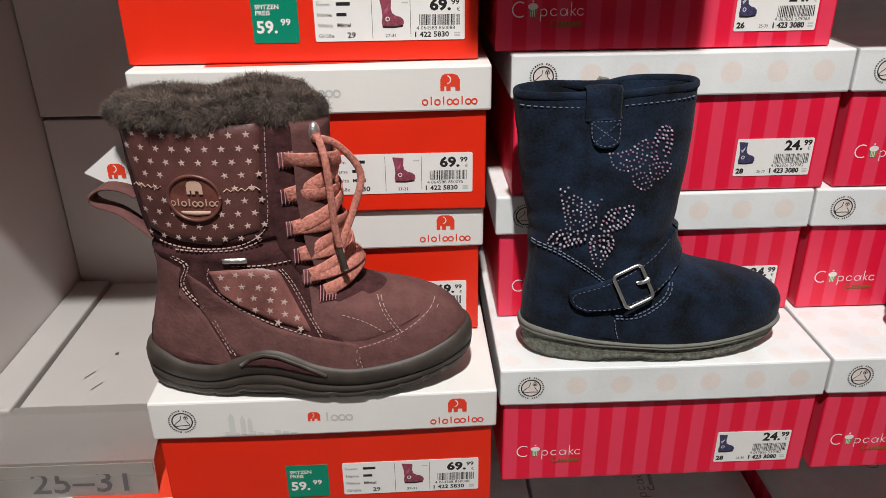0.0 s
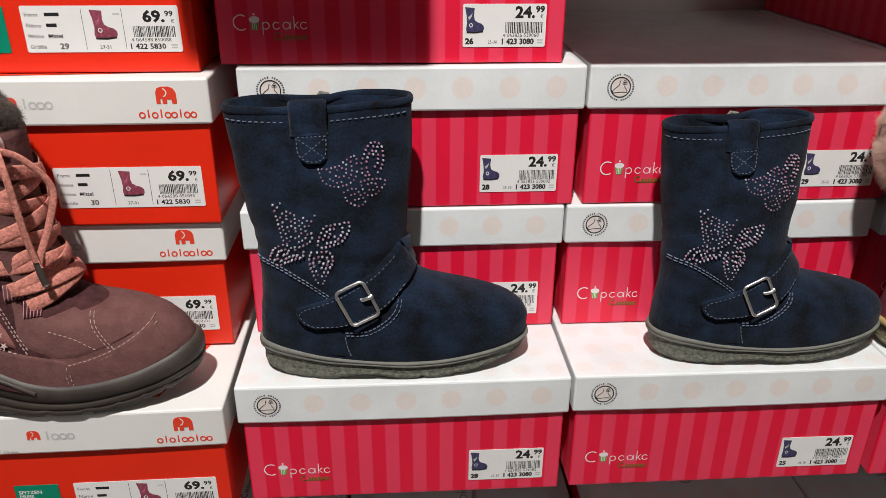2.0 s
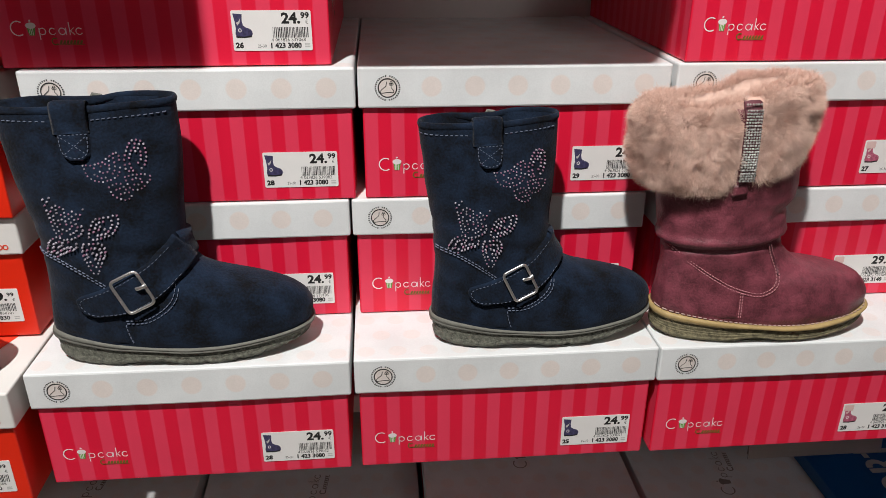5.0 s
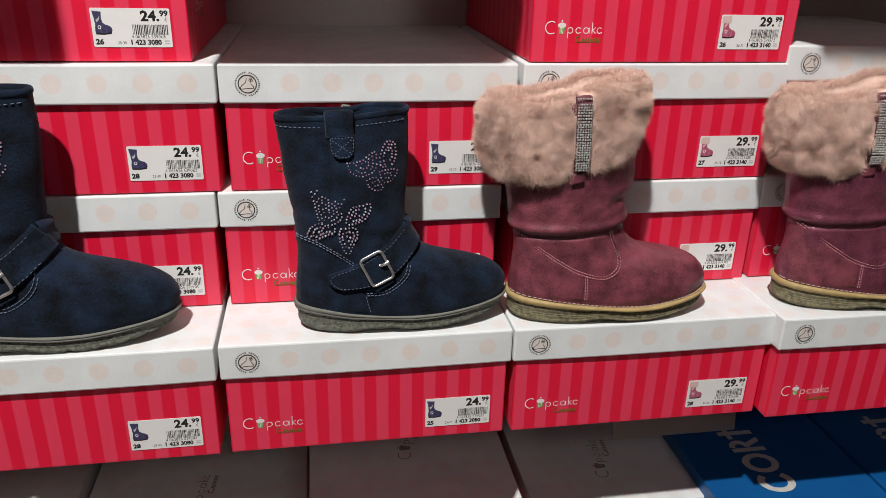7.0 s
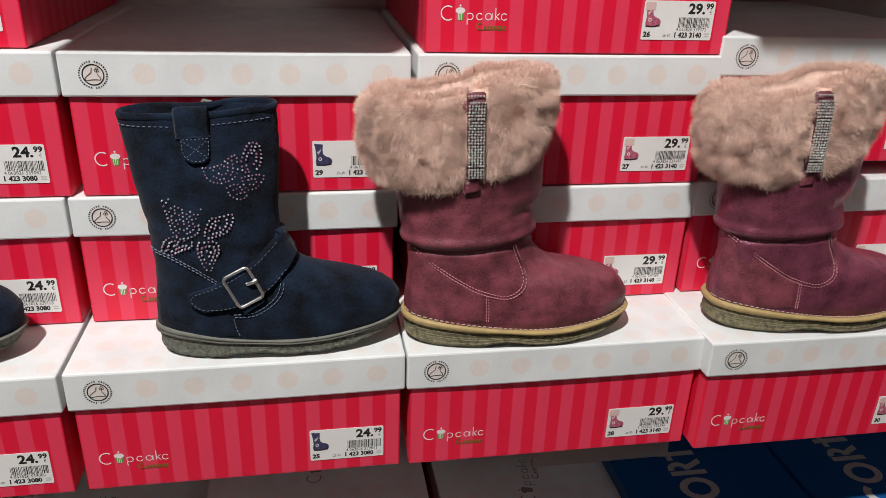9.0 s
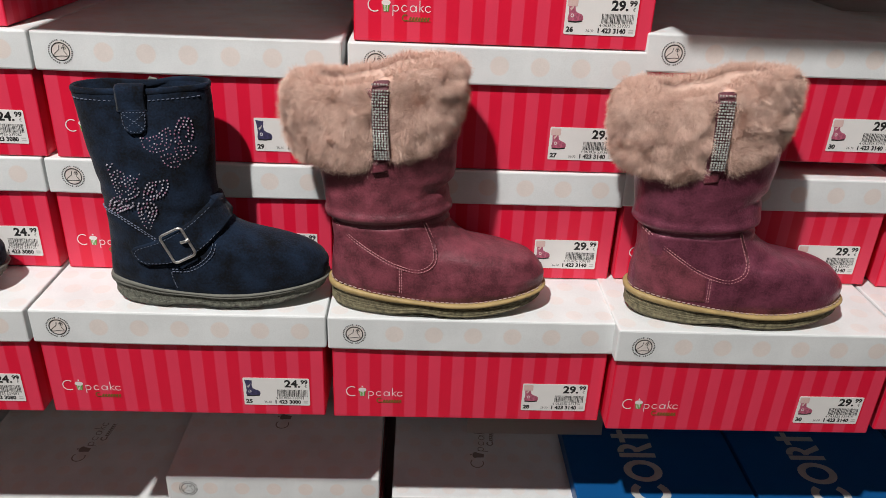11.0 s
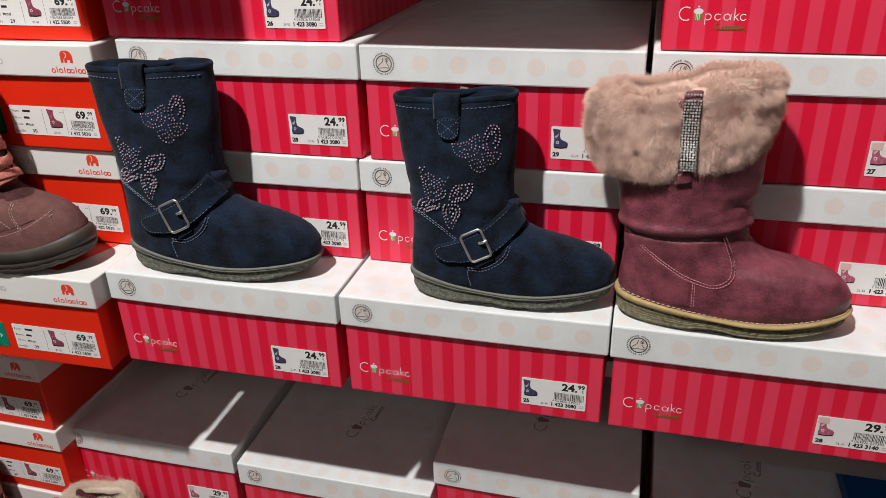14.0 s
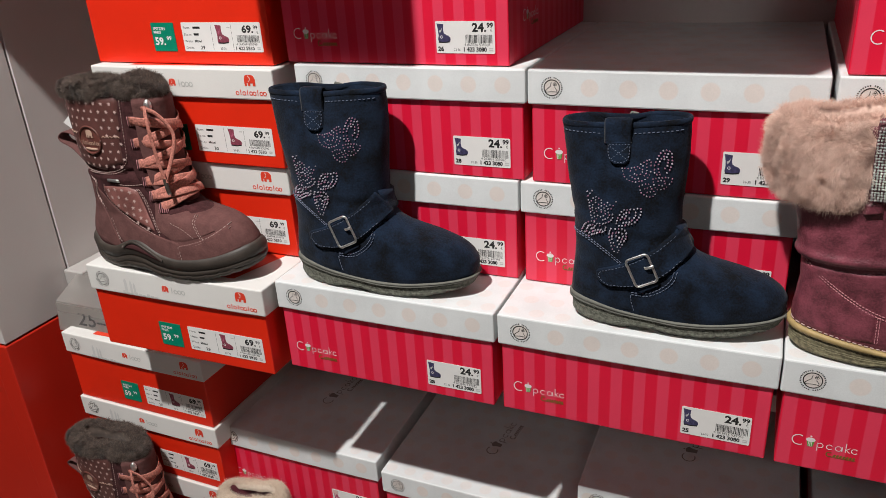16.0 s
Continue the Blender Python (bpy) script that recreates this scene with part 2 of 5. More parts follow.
def merged(name, pieces, materials, smooth=False):
    """One mesh from (verts, faces, slot) pieces."""
    vs, fs, sl = [], [], []
    for v, f, s in pieces:
        o = len(vs)
        vs.extend(v)
        fs.extend([tuple(i + o for i in q) for q in f])
        sl.extend([s] * len(f))
    return mesh_of(name, vs, fs, materials, smooth, sl)


# flat print pieces, drawn in the x-z plane and facing -y
def flat(pts, y=0.0):
    return [(x, y, z) for x, z in pts], [tuple(range(len(pts)))]


def bar(x0, z0, x1, z1, y=0.0):
    return flat([(x0, z0), (x1, z0), (x1, z1), (x0, z1)], y)


def ring(cx, cz, r, w, a0=0.0, a1=360.0, k=28, y=0.0, squash=1.0):
    vs, fs = [], []
    for i in range(k + 1):
        a = radians(a0 + (a1 - a0) * i / k)
        for q in (r - w / 2, r + w / 2):
            vs.append((cx + q * math.cos(a), y, cz + q * squash * math.sin(a)))
    for i in range(k):
        fs.append((2 * i, 2 * i + 2, 2 * i + 3, 2 * i + 1))
    return vs, fs


def disc(cx, cz, r, k=20, y=0.0, squash=1.0):
    return flat([(cx + r * math.cos(2 * math.pi * i / k), cz + r * squash * math.sin(2 * math.pi * i / k)) for i in range(k)], y)


def rounded(x0, z0, x1, z1, r, y=0.0):
    pts = []
    for cx, cz, a in ((x1 - r, z0 + r, -90), (x1 - r, z1 - r, 0), (x0 + r, z1 - r, 90), (x0 + r, z0 + r, 180)):
        pts += [(cx + r * math.cos(radians(a + 22.5 * k)), cz + r * math.sin(radians(a + 22.5 * k))) for k in range(5)]
    return flat(pts, y)


def words(text, x, z, size, heavy=0.0, align="LEFT", y=0.0, wide=1.0):
    """The mesh of a word in the built-in font, standing in the x-z plane."""
    cu = bpy.data.curves.new("words", "FONT")
    cu.body, cu.size, cu.offset, cu.align_x, cu.resolution_u = text, size, heavy, align, 2
    ob = bpy.data.objects.new("words", cu)
    me = bpy.data.meshes.new_from_object(ob)
    vs = [(x + v.co.x * wide, y, z + v.co.y) for v in me.vertices]
    fs = [tuple(p.vertices) for p in me.polygons]
    bpy.data.objects.remove(ob), bpy.data.meshes.remove(me), bpy.data.curves.remove(cu)
    return vs, fs


def with_slot(piece, s):
    return piece[0], piece[1], s


# ---- camera-independent plan ----
LEDGE, TIER = 0.862, 0.1102          # shelf top, height of one shoe box
BACK, SHELF_FRONT, SIDE = 0.86, 0.588, -0.408


# ---- the setting ----
def structure(name, me, label, category):
    return tagged(new(name, me), label, category, kind="structure")


# unseen room shell, added to enclose the shelf and bounce the spots' light
structure("floor", block("floor", (-3, -3.2, -0.1), (4, 1.2, 0), M["floor"], 0), "grey-brown shop floor", "floor")
structure("ceiling", block("ceiling", (-3, -3.2, 3.2), (4, 1.2, 3.3), M["plaster"], 0), "plain painted shop ceiling", "ceiling")
structure("wall_north", block("wall_north", (-3, 0.9, 0), (4, 1.0, 3.2), M["plaster"], 0), "painted shop wall behind the shelves", "wall")
structure("wall_south", block("wall_south", (-3, -3.2, 0), (4, -3.1, 3.2), M["plaster"], 0), "painted shop wall", "wall")
structure("wall_west", block("wall_west", (-3.1, -3.1, 0), (-3, 0.9, 3.2), M["plaster"], 0), "painted shop wall", "wall")
structure("wall_east", block("wall_east", (4, -3.1, 0), (4.1, 0.9, 3.2), M["plaster"], 0), "painted shop wall", "wall")

# back panels of the shelf unit, one above the other, with an open joint between them
unit = thing("shelf_unit", pose(0, 0, 0), "white shop shelf unit with red side panel", "shelf", kind="structure")
part("back_panel", block("back_panel", (SIDE + 0.002, BACK, LEDGE - 0.5), (1.6, BACK + 0.016, 1.068), M["panel_white"], 0.001), unit)
part("back_panel", block("back_panel", (SIDE + 0.002, BACK - 0.004, 1.073), (1.6, BACK + 0.012, 2.2), M["panel_white"], 0.001), unit)
part("side_panel", block("side_panel", (SIDE - 0.035, 0.603, 0.803), (SIDE, BACK + 0.02, 2.2), M["panel_white"], 0.001), unit, "white coated side panel")
part("side_panel", block("side_panel", (SIDE - 0.035, 0.472, 0.803), (SIDE - 0.001, 0.6, 2.2), M["panel_white"], 0.001), unit, "white coated side panel")
part("side_panel", block("side_panel", (SIDE - 0.035, 0.470, 0.0), (SIDE, BACK + 0.02, 0.8), M["panel_red"], 0.002), unit, "red coated side panel")
part("end_panel", block("end_panel", (SIDE - 0.6, 0.475, 0.0), (SIDE - 0.037, 0.5, 0.8), M["panel_red"], 0.002), unit, "red coated end panel")
part("end_panel", block("end_panel", (SIDE - 0.6, 0.475, 0.803), (SIDE - 0.037, 0.5, 2.2), M["panel_white"], 0.002), unit, "white coated end panel")
# the board at 1.42 is out of view, added to shade the stacks
for height, name in ((LEDGE, "shelf_board"), (0.245, "shelf_board"), (1.42, "shelf_board")):
    part(name, block(name, (SIDE + 0.042, SHELF_FRONT, height - 0.022), (1.6, BACK - 0.006, height - 0.0005), M["shelf_white"], 0.002), unit)
    part("bracket", block("bracket", (SIDE + 0.001, SHELF_FRONT + 0.004, height - 0.03), (SIDE + 0.039, BACK - 0.006, height + 0.004), M["shelf_white"], 0.002), unit)
slots = [with_slot(([(x - 0.004, y - 0.006, 0), (x - 0.0028, y - 0.006, 0), (x + 0.004, y + 0.006, 0), (x + 0.0028, y + 0.006, 0)], [(0, 1, 2, 3)]), 0) for x, y in ((-0.318, 0.652), (-0.304, 0.632))]
slots.append(with_slot(([(-0.304 + 0.0018 * math.cos(a * 0.785), 0.69 + 0.0025 * math.sin(a * 0.785), 0) for a in range(8)], [tuple(range(8))]), 0))
part("slot_marks", merged("slot_marks", slots, M["grey_ink"]), unit, "dark slots in the white shelf", at=pose(0, 0, LEDGE + 0.0003))


def edge_label(x0, x1, text):
    """A clear plastic strip clipped to the shelf's edge, sloping forward and then hanging down, with a card in it."""
    ob = thing("shelf_label_holder", pose(x0, 0, 0), "clear plastic label holder clipped to the white shelf edge", "label holder", "shelf label holders")
    w = x1 - x0
    prof = [(0.600, 0.8628), (0.588, 0.8628), (0.545, 0.842), (0.538, 0.797)]
    vs, fs = [], []
    for dx in (0, w):
        for y, z in prof:
            vs.append((dx, y, z))
        for y, z in reversed(prof):
            vs.append((dx, y + 0.001, z - 0.0012))
    k = len(prof) * 2
    for i in range(k):
        fs.append((i, (i + 1) % k, k + (i + 1) % k, k + i))
    fs += [tuple(range(k)), tuple(range(2 * k - 1, k - 1, -1))]
    part("plastic_strip", mesh_of("plastic_strip", vs, fs, M["clear"]), ob, "clear bent plastic strip")
    card = part("label_card", block("label_card", (0.001, 0.5425, 0.799), (w - 0.001, 0.5435, 0.840), M["frost"], 0), ob, "pale grey card")
    card.matrix_basis = pose(0, 0, 0)
    if text:
        part("size_print", merged("size_print", [([(x, 0.538 + (z - 0.797) * 0.1556 - 0.0005, z) for x, _, z in v], f, 0) for v, f in [words(text, 0.0400, 0.8115, 0.030, 0.0002, wide=1.25)[:2]]], M["grey_ink"]), card, "dark size numbers")
    return ob


edge_label(-0.378, -0.226, "25–31")
edge_label(0.722, 0.864, "")

# ---- shoe boxes ----
WIDE, DEEP, LIDH = 0.254, 0.300, 0.0325
KEPT = {}


def kept(key, make):
    if key not in KEPT:
        KEPT[key] = make()
    return KEPT[key]


def seal_pieces():
    """Round printed seal: a ring with a foot in it and a circle of fine lettering too small to read."""
    p = [with_slot(ring(0, 0, 0.0073, 0.0009), 0)]
    for i in range(34):
        if i in (8, 25):
            continue
        a, h = 360 * i / 34, 0.0011 + 0.0003 * (i % 3 == 0)
        p.append(with_slot(ring(0, 0, 0.0095, h, a, a + 5.5, 2), 0))
    foot = [(-0.0005, 0.0050), (-0.0012, 0.0015), (-0.0045, -0.0012), (-0.0060, -0.0028), (-0.0050, -0.0042), (-0.0010, -0.0036), (0.0020, -0.0035), (0.0048, -0.0038), (0.0050, -0.0025), (0.0030, 0.0002)]
    for a, b in zip(foot[:-1], foot[1:]):
        d = Vector((b[0] - a[0], b[1] - a[1])).normalized() * 0.00028
        p.append(with_slot(flat([(a[0] + d.y, a[1] - d.x), (b[0] + d.y, b[1] - d.x), (b[0] - d.y, b[1] + d.x), (a[0] - d.y, a[1] + d.x)]), 0))
    for dx, dz in ((0.0022, 0.003), (0.0036, 0.003), (0.0029, 0.0042)):
        p.append(with_slot(ring(dx, dz, 0.0009, 0.0004, k=10), 0))
    p.append(with_slot(bar(0.0027, 0.0, 0.0031, 0.0028), 0))
    return p


def cupcake_pieces(k=1.0, tone=0):
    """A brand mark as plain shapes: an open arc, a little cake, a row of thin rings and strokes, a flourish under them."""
    p = [with_slot(ring(-0.0215, 0.0006, 0.0046, 0.0008, 55, 305), tone)]
    p.append(with_slot(flat([(-0.0158, 0.0015), (-0.0149, -0.0040), (-0.0113, -0.0040), (-0.0104, 0.0015)]), 1))
    for i in range(3):
        x = -0.0146 + 0.0011 * i
        p.append(with_slot(bar(x, -0.0038, x + 0.0004, 0.0012, -0.0001), 2))
    p.append(with_slot(disc(-0.0131, 0.0024, 0.0033, squash=0.62, y=-0.0001), 2))
    p.append(with_slot(disc(-0.0131, 0.0056, 0.0007, 10), tone))
    for i, x in enumerate((-0.0062, 0.0004, 0.0066, 0.0176)):
        p.append(with_slot(ring(x, -0.0014, 0.0021, 0.0006, 40 if i in (1, 3) else 0, 330 if i in (1, 3) else 360, 18), tone))
    for x, z0, z1 in ((-0.0084, -0.0068, 0.0008), (0.0088, -0.0036, 0.0008), (0.0112, -0.0036, 0.0046)):
        p.append(with_slot(bar(x, z0, x + 0.0006, z1), tone))
    p.append(with_slot(flat([(0.0117, -0.0012), (0.0140, 0.0010), (0.0147, 0.0010), (0.0124, -0.0012), (0.0148, -0.0036), (0.0140, -0.0036)]), tone))
    p.append(with_slot(ring(0.0010, -0.0080, 0.0021, 0.0009, 50, 320, 14), 3))
    for i in range(7):
        x = 0.0034 + 0.0022 * i
        p.append(with_slot(flat([(x, -0.0097), (x + 0.0016, -0.0097), (x + 0.0024, -0.0073), (x + 0.0010, -0.0073)]), 3))
    p.append(with_slot(bar(0.0005, -0.0104, 0.0195, -0.0100), 3))
    return [([(x * k, y, z * k) for x, y, z in v], f, s) for v, f, s in p]


def elephant_pieces(cx, cz, k, slot=0):
    """A plain humped shape on two legs, with a pale curl cut through it."""
    body = [(-0.0062, -0.0052), (-0.0062, 0.0020), (-0.0050, 0.0046), (-0.0025, 0.0056), (0.0020, 0.0056), (0.0048, 0.0046), (0.0064, 0.0018), (0.0064, -0.0052), (0.0034, -0.0052), (0.0034, -0.0026), (0.0004, -0.0026), (0.0004, -0.0052), (-0.0024, -0.0052), (-0.0024, -0.0022), (-0.0036, -0.0022), (-0.0036, -0.0052)]
    p = [with_slot(flat([(cx + x * k, cz + z * k) for x, z in body]), slot)]
    p.append(with_slot(ring(cx - 0.0022 * k, cz + 0.0018 * k, 0.0026 * k, 0.0007 * k, -80, 75, 12, -0.0001), 1))
    return p


def word_bars(x, z, count, size, slot, tall=()):
    """A word that stays unlettered: a row of small round strokes of the word's size and colour."""
    p = []
    for i in range(count):
        cx = x + (i + 0.5) * size * 1.22
        if i in tall:
            p.append(with_slot(bar(cx - size * 0.14, z, cx + size * 0.14, z + size * 1.6), slot))
        else:
            p.append(with_slot(ring(cx, z + size * 0.5, size * 0.52, size * 0.27, 0, 360, 16), slot))
    return p


def boot_picture(cx, cz, h, slot, fur):
    s = h / 0.016
    out = [(-0.0056, 0.0082), (0.0012, 0.0076), (0.0008, 0.0030), (0.0014, 0.0004), (0.0034, -0.0010), (0.0062, -0.0018), (0.0078, -0.0032), (0.0081, -0.0052), (0.0074, -0.0064), (0.0020, -0.0070), (-0.0042, -0.0068), (-0.0047, -0.0050), (-0.0041, -0.0016), (-0.0045, 0.0030)]
    p = [with_slot(flat([(cx + x * s, cz + z * s) for x, z in out]), slot)]
    p.append(with_slot(flat([(cx + x * s, cz + z * s) for x, z in ((-0.0043, -0.0066), (0.0020, -0.0068), (0.0075, -0.0061), (0.0074, -0.0071), (0.0020, -0.0078), (-0.0042, -0.0076))], -0.0001), 1))
    p.append(with_slot(ring(cx - 0.0012 * s, cz - 0.0028 * s, 0.0011 * s, 0.0005 * s, k=8, y=-0.0001), 0))
    p.append(with_slot(flat([(cx + x * s, cz + z * s) for x, z in ((-0.0035, 0.0022), (-0.0018, 0.0030), (-0.0002, 0.0048), (-0.0010, 0.0020), (-0.0026, 0.0004))], -0.0001), 5 if not fur else 4))
    if fur:
        p.append(with_slot(rounded(cx - 0.006 * s, cz + 0.0035 * s, cx + 0.0026 * s, cz + 0.009 * s, 0.001 * s, -0.0001), fur))
    return p


def barcode(x0, x1, z0, z1, seed, slot):
    rnd, p, x = random.Random(seed), [], x0
    while x < x1:
        w = rnd.choice((0.0003, 0.00045, 0.0007))
        p.append(with_slot(bar(x, z0, x + w, z1), slot))
        x += w + rnd.choice((0.0003, 0.00045, 0.0006))
    return p


def price_tag(size, price, code, article, fur):
    """Small white price label: picture, price, bar code, numbers."""
    y = -0.00035
    p = boot_picture(-0.0205, 0.0028, 0.0145, 2 if not fur else 3, 4 if fur else 0)
    whole, cents = price.split(".")
    p.append(with_slot(words(whole + ".", 0.0195, 0.0044, 0.0086, 0.00034, "RIGHT", wide=1.22), 1))
    p.append(with_slot(words(cents, 0.0198, 0.0073, 0.0048, 0.0002, wide=1.2), 1))
    p.append(with_slot(words("€", 0.0228, 0.0040, 0.0032), 1))
    p += barcode(0.0005, 0.0245, -0.0042, 0.0020, code, 1)
    p.append(with_slot(words(code, -0.0008, -0.0064, 0.0030, wide=1.1), 1))
    p.append(with_slot(words(article, -0.0022, -0.0103, 0.0043, 0.00020, wide=1.10), 1))
    p.append(with_slot(words("26-30" if fur else "25-30", -0.0105, -0.0100, 0.0026), 1))
    p.append(with_slot(words(size, -0.0252, -0.0101, 0.0044, 0.00024, wide=1.2), 1))
    p += [with_slot(bar(0.0216, z, 0.0252, z + 0.0009), 5) for z in (-0.0100, -0.0085)]
    return merged("label_print", [([(x * 1.12, y + yy, z * 1.26) for x, yy, z in v], f, s) for v, f, s in p], [M["paper"], M["ink"], M["navy_pic"], M["rose_pic"], M["fur_pic"], M["pale_ink"]])


def wide_tag(size, code, article):
    """Long white label with a form of four lines, a picture and a price; the made-out names stay bars."""
    p = []
    for i, (a, b) in enumerate((("Form", ""), ("Name", ""), ("Weite", "Mittel"), ("Größe", ""))):
        z = 0.0078 - 0.0066 * i
        p.append(with_slot(words(a, -0.0475, z, 0.0036, wide=1.1), 1))
        if b:
            p.append(with_slot(words(b, -0.0348, z, 0.0036, 0.00009, wide=1.1), 1))
    p += [with_slot(bar(-0.0348, 0.0080, -0.0256, 0.0102), 1), with_slot(bar(-0.0348, 0.0014, -0.0282, 0.0036), 1)]
    p.append(with_slot(words(size, -0.0285, -0.0122, 0.0050, 0.00012, wide=1.15), 1))
    p += [with_slot(bar(x, -0.0125, x + 0.0003, 0.0125), 1) for x in (-0.0118, 0.0135)]
    p += boot_picture(0.0, 0.0025, 0.0185, 2, 0)
    p.append(with_slot(words("27-31", -0.0033, -0.0122, 0.0030, 0.00004, wide=1.1), 1))
    p.append(with_slot(words("69.", 0.0405, 0.0045, 0.0096, 0.00040, "RIGHT", wide=1.2), 1))
    p.append(with_slot(words("99", 0.0406, 0.0078, 0.0048, 0.00012, wide=1.15), 1))
    p.append(with_slot(words("€", 0.0442, 0.0036, 0.0034), 1))
    p += barcode(0.0195, 0.0455, -0.0050, 0.0018, code, 1)
    p.append(with_slot(words(code, 0.0175, -0.0078, 0.0033, wide=1.1), 1))
    p.append(with_slot(words(article, 0.0155, -0.0124, 0.0047, 0.00014, wide=1.1), 1))
    p += [with_slot(bar(0.0425, z, 0.0465, z + 0.001), 3) for z in (-0.0122, -0.0106)]
    p.append(with_slot(bar(0.0080, 0.0088, 0.0122, 0.0098), 3))
    return merged("label_print", [([(x * 1.06, -0.00035 + yy, z * 1.08) for x, yy, z in v], f, s) for v, f, s in p], [M["paper"], M["ink"], M["wine_pic"], M["pale_ink"], M["fur_pic"], M["rose_pic"]])


def sale_tag():
    p = [with_slot(words("SPITZEN", -0.0135, 0.0075, 0.0043, 0.00009, wide=1.05), 0), with_slot(words("PREIS", -0.0135, 0.0035, 0.0043, 0.00009, wide=1.05), 0)]
    p.append(with_slot(words("59.", -0.0135, -0.0085, 0.0115, 0.00035, wide=1.05), 0))
    p.append(with_slot(words("99", 0.0035, -0.0035, 0.0062, 0.00016, wide=1.15), 0))
    return merged("label_print", [([(x, -0.00035, z) for x, yy, z in v], f, s) for v, f, s in p], M["white_ink"])


def sticker(x0, z0, x1, z1, m):
    vs, fs = rounded(x0, z0, x1, z1, 0.0012)
    k = len(vs)
    vs = [(x, -0.0003, z) for x, _, z in vs] + [(x, 0.0, z) for x, _, z in vs]
    fs = fs + [(i, k + i, k + (i + 1) % k, (i + 1) % k) for i in range(k)]
    return mesh_of("price_label", vs, fs, m)


def warped_lid(name, materials, width, depth, height, slot):
    """A lid whose front skirt bows a little, with soft pressed edges."""
    me = block(name, (-width / 2, 0, height - LIDH), (width / 2, depth, height), materials, 0.0016, 2, slot)
    bm = bmesh.new()
    bm.from_mesh(me)
    cut = [e for e in bm.edges if abs(e.verts[0].co.x - e.verts[1].co.x) > 0.1]
    bmesh.ops.subdivide_edges(bm, edges=cut, cuts=8, use_grid_fill=False)
    for v in bm.verts:
        u = 1 - (v.co.x / (width / 2)) ** 2
        if v.co.y < 0.01:
            v.co.y -= 0.0012 * max(u, 0) * (1 if v.co.z < height - 0.01 else 0.2)
        if v.co.z > height - 0.003:
            v.co.z -= 0.0010 * max(u, 0) * (1 if v.co.y > 0.01 else 0.3)
    bm.to_mesh(me)
    bm.free()
    return me


def on_skirt(pieces, width, x0=0.0):
    """Print pieces laid against the bowed front skirt of a lid."""
    bow = lambda x, z: 0.0012 * max(1 - ((x + x0) / (width / 2)) ** 2, 0) * (0.6 - 0.8 * z / (LIDH - 0.003))
    return [([(x, y - bow(x, z) - 0.00025, z) for x, y, z in v], f, s) for v, f, s in pieces]


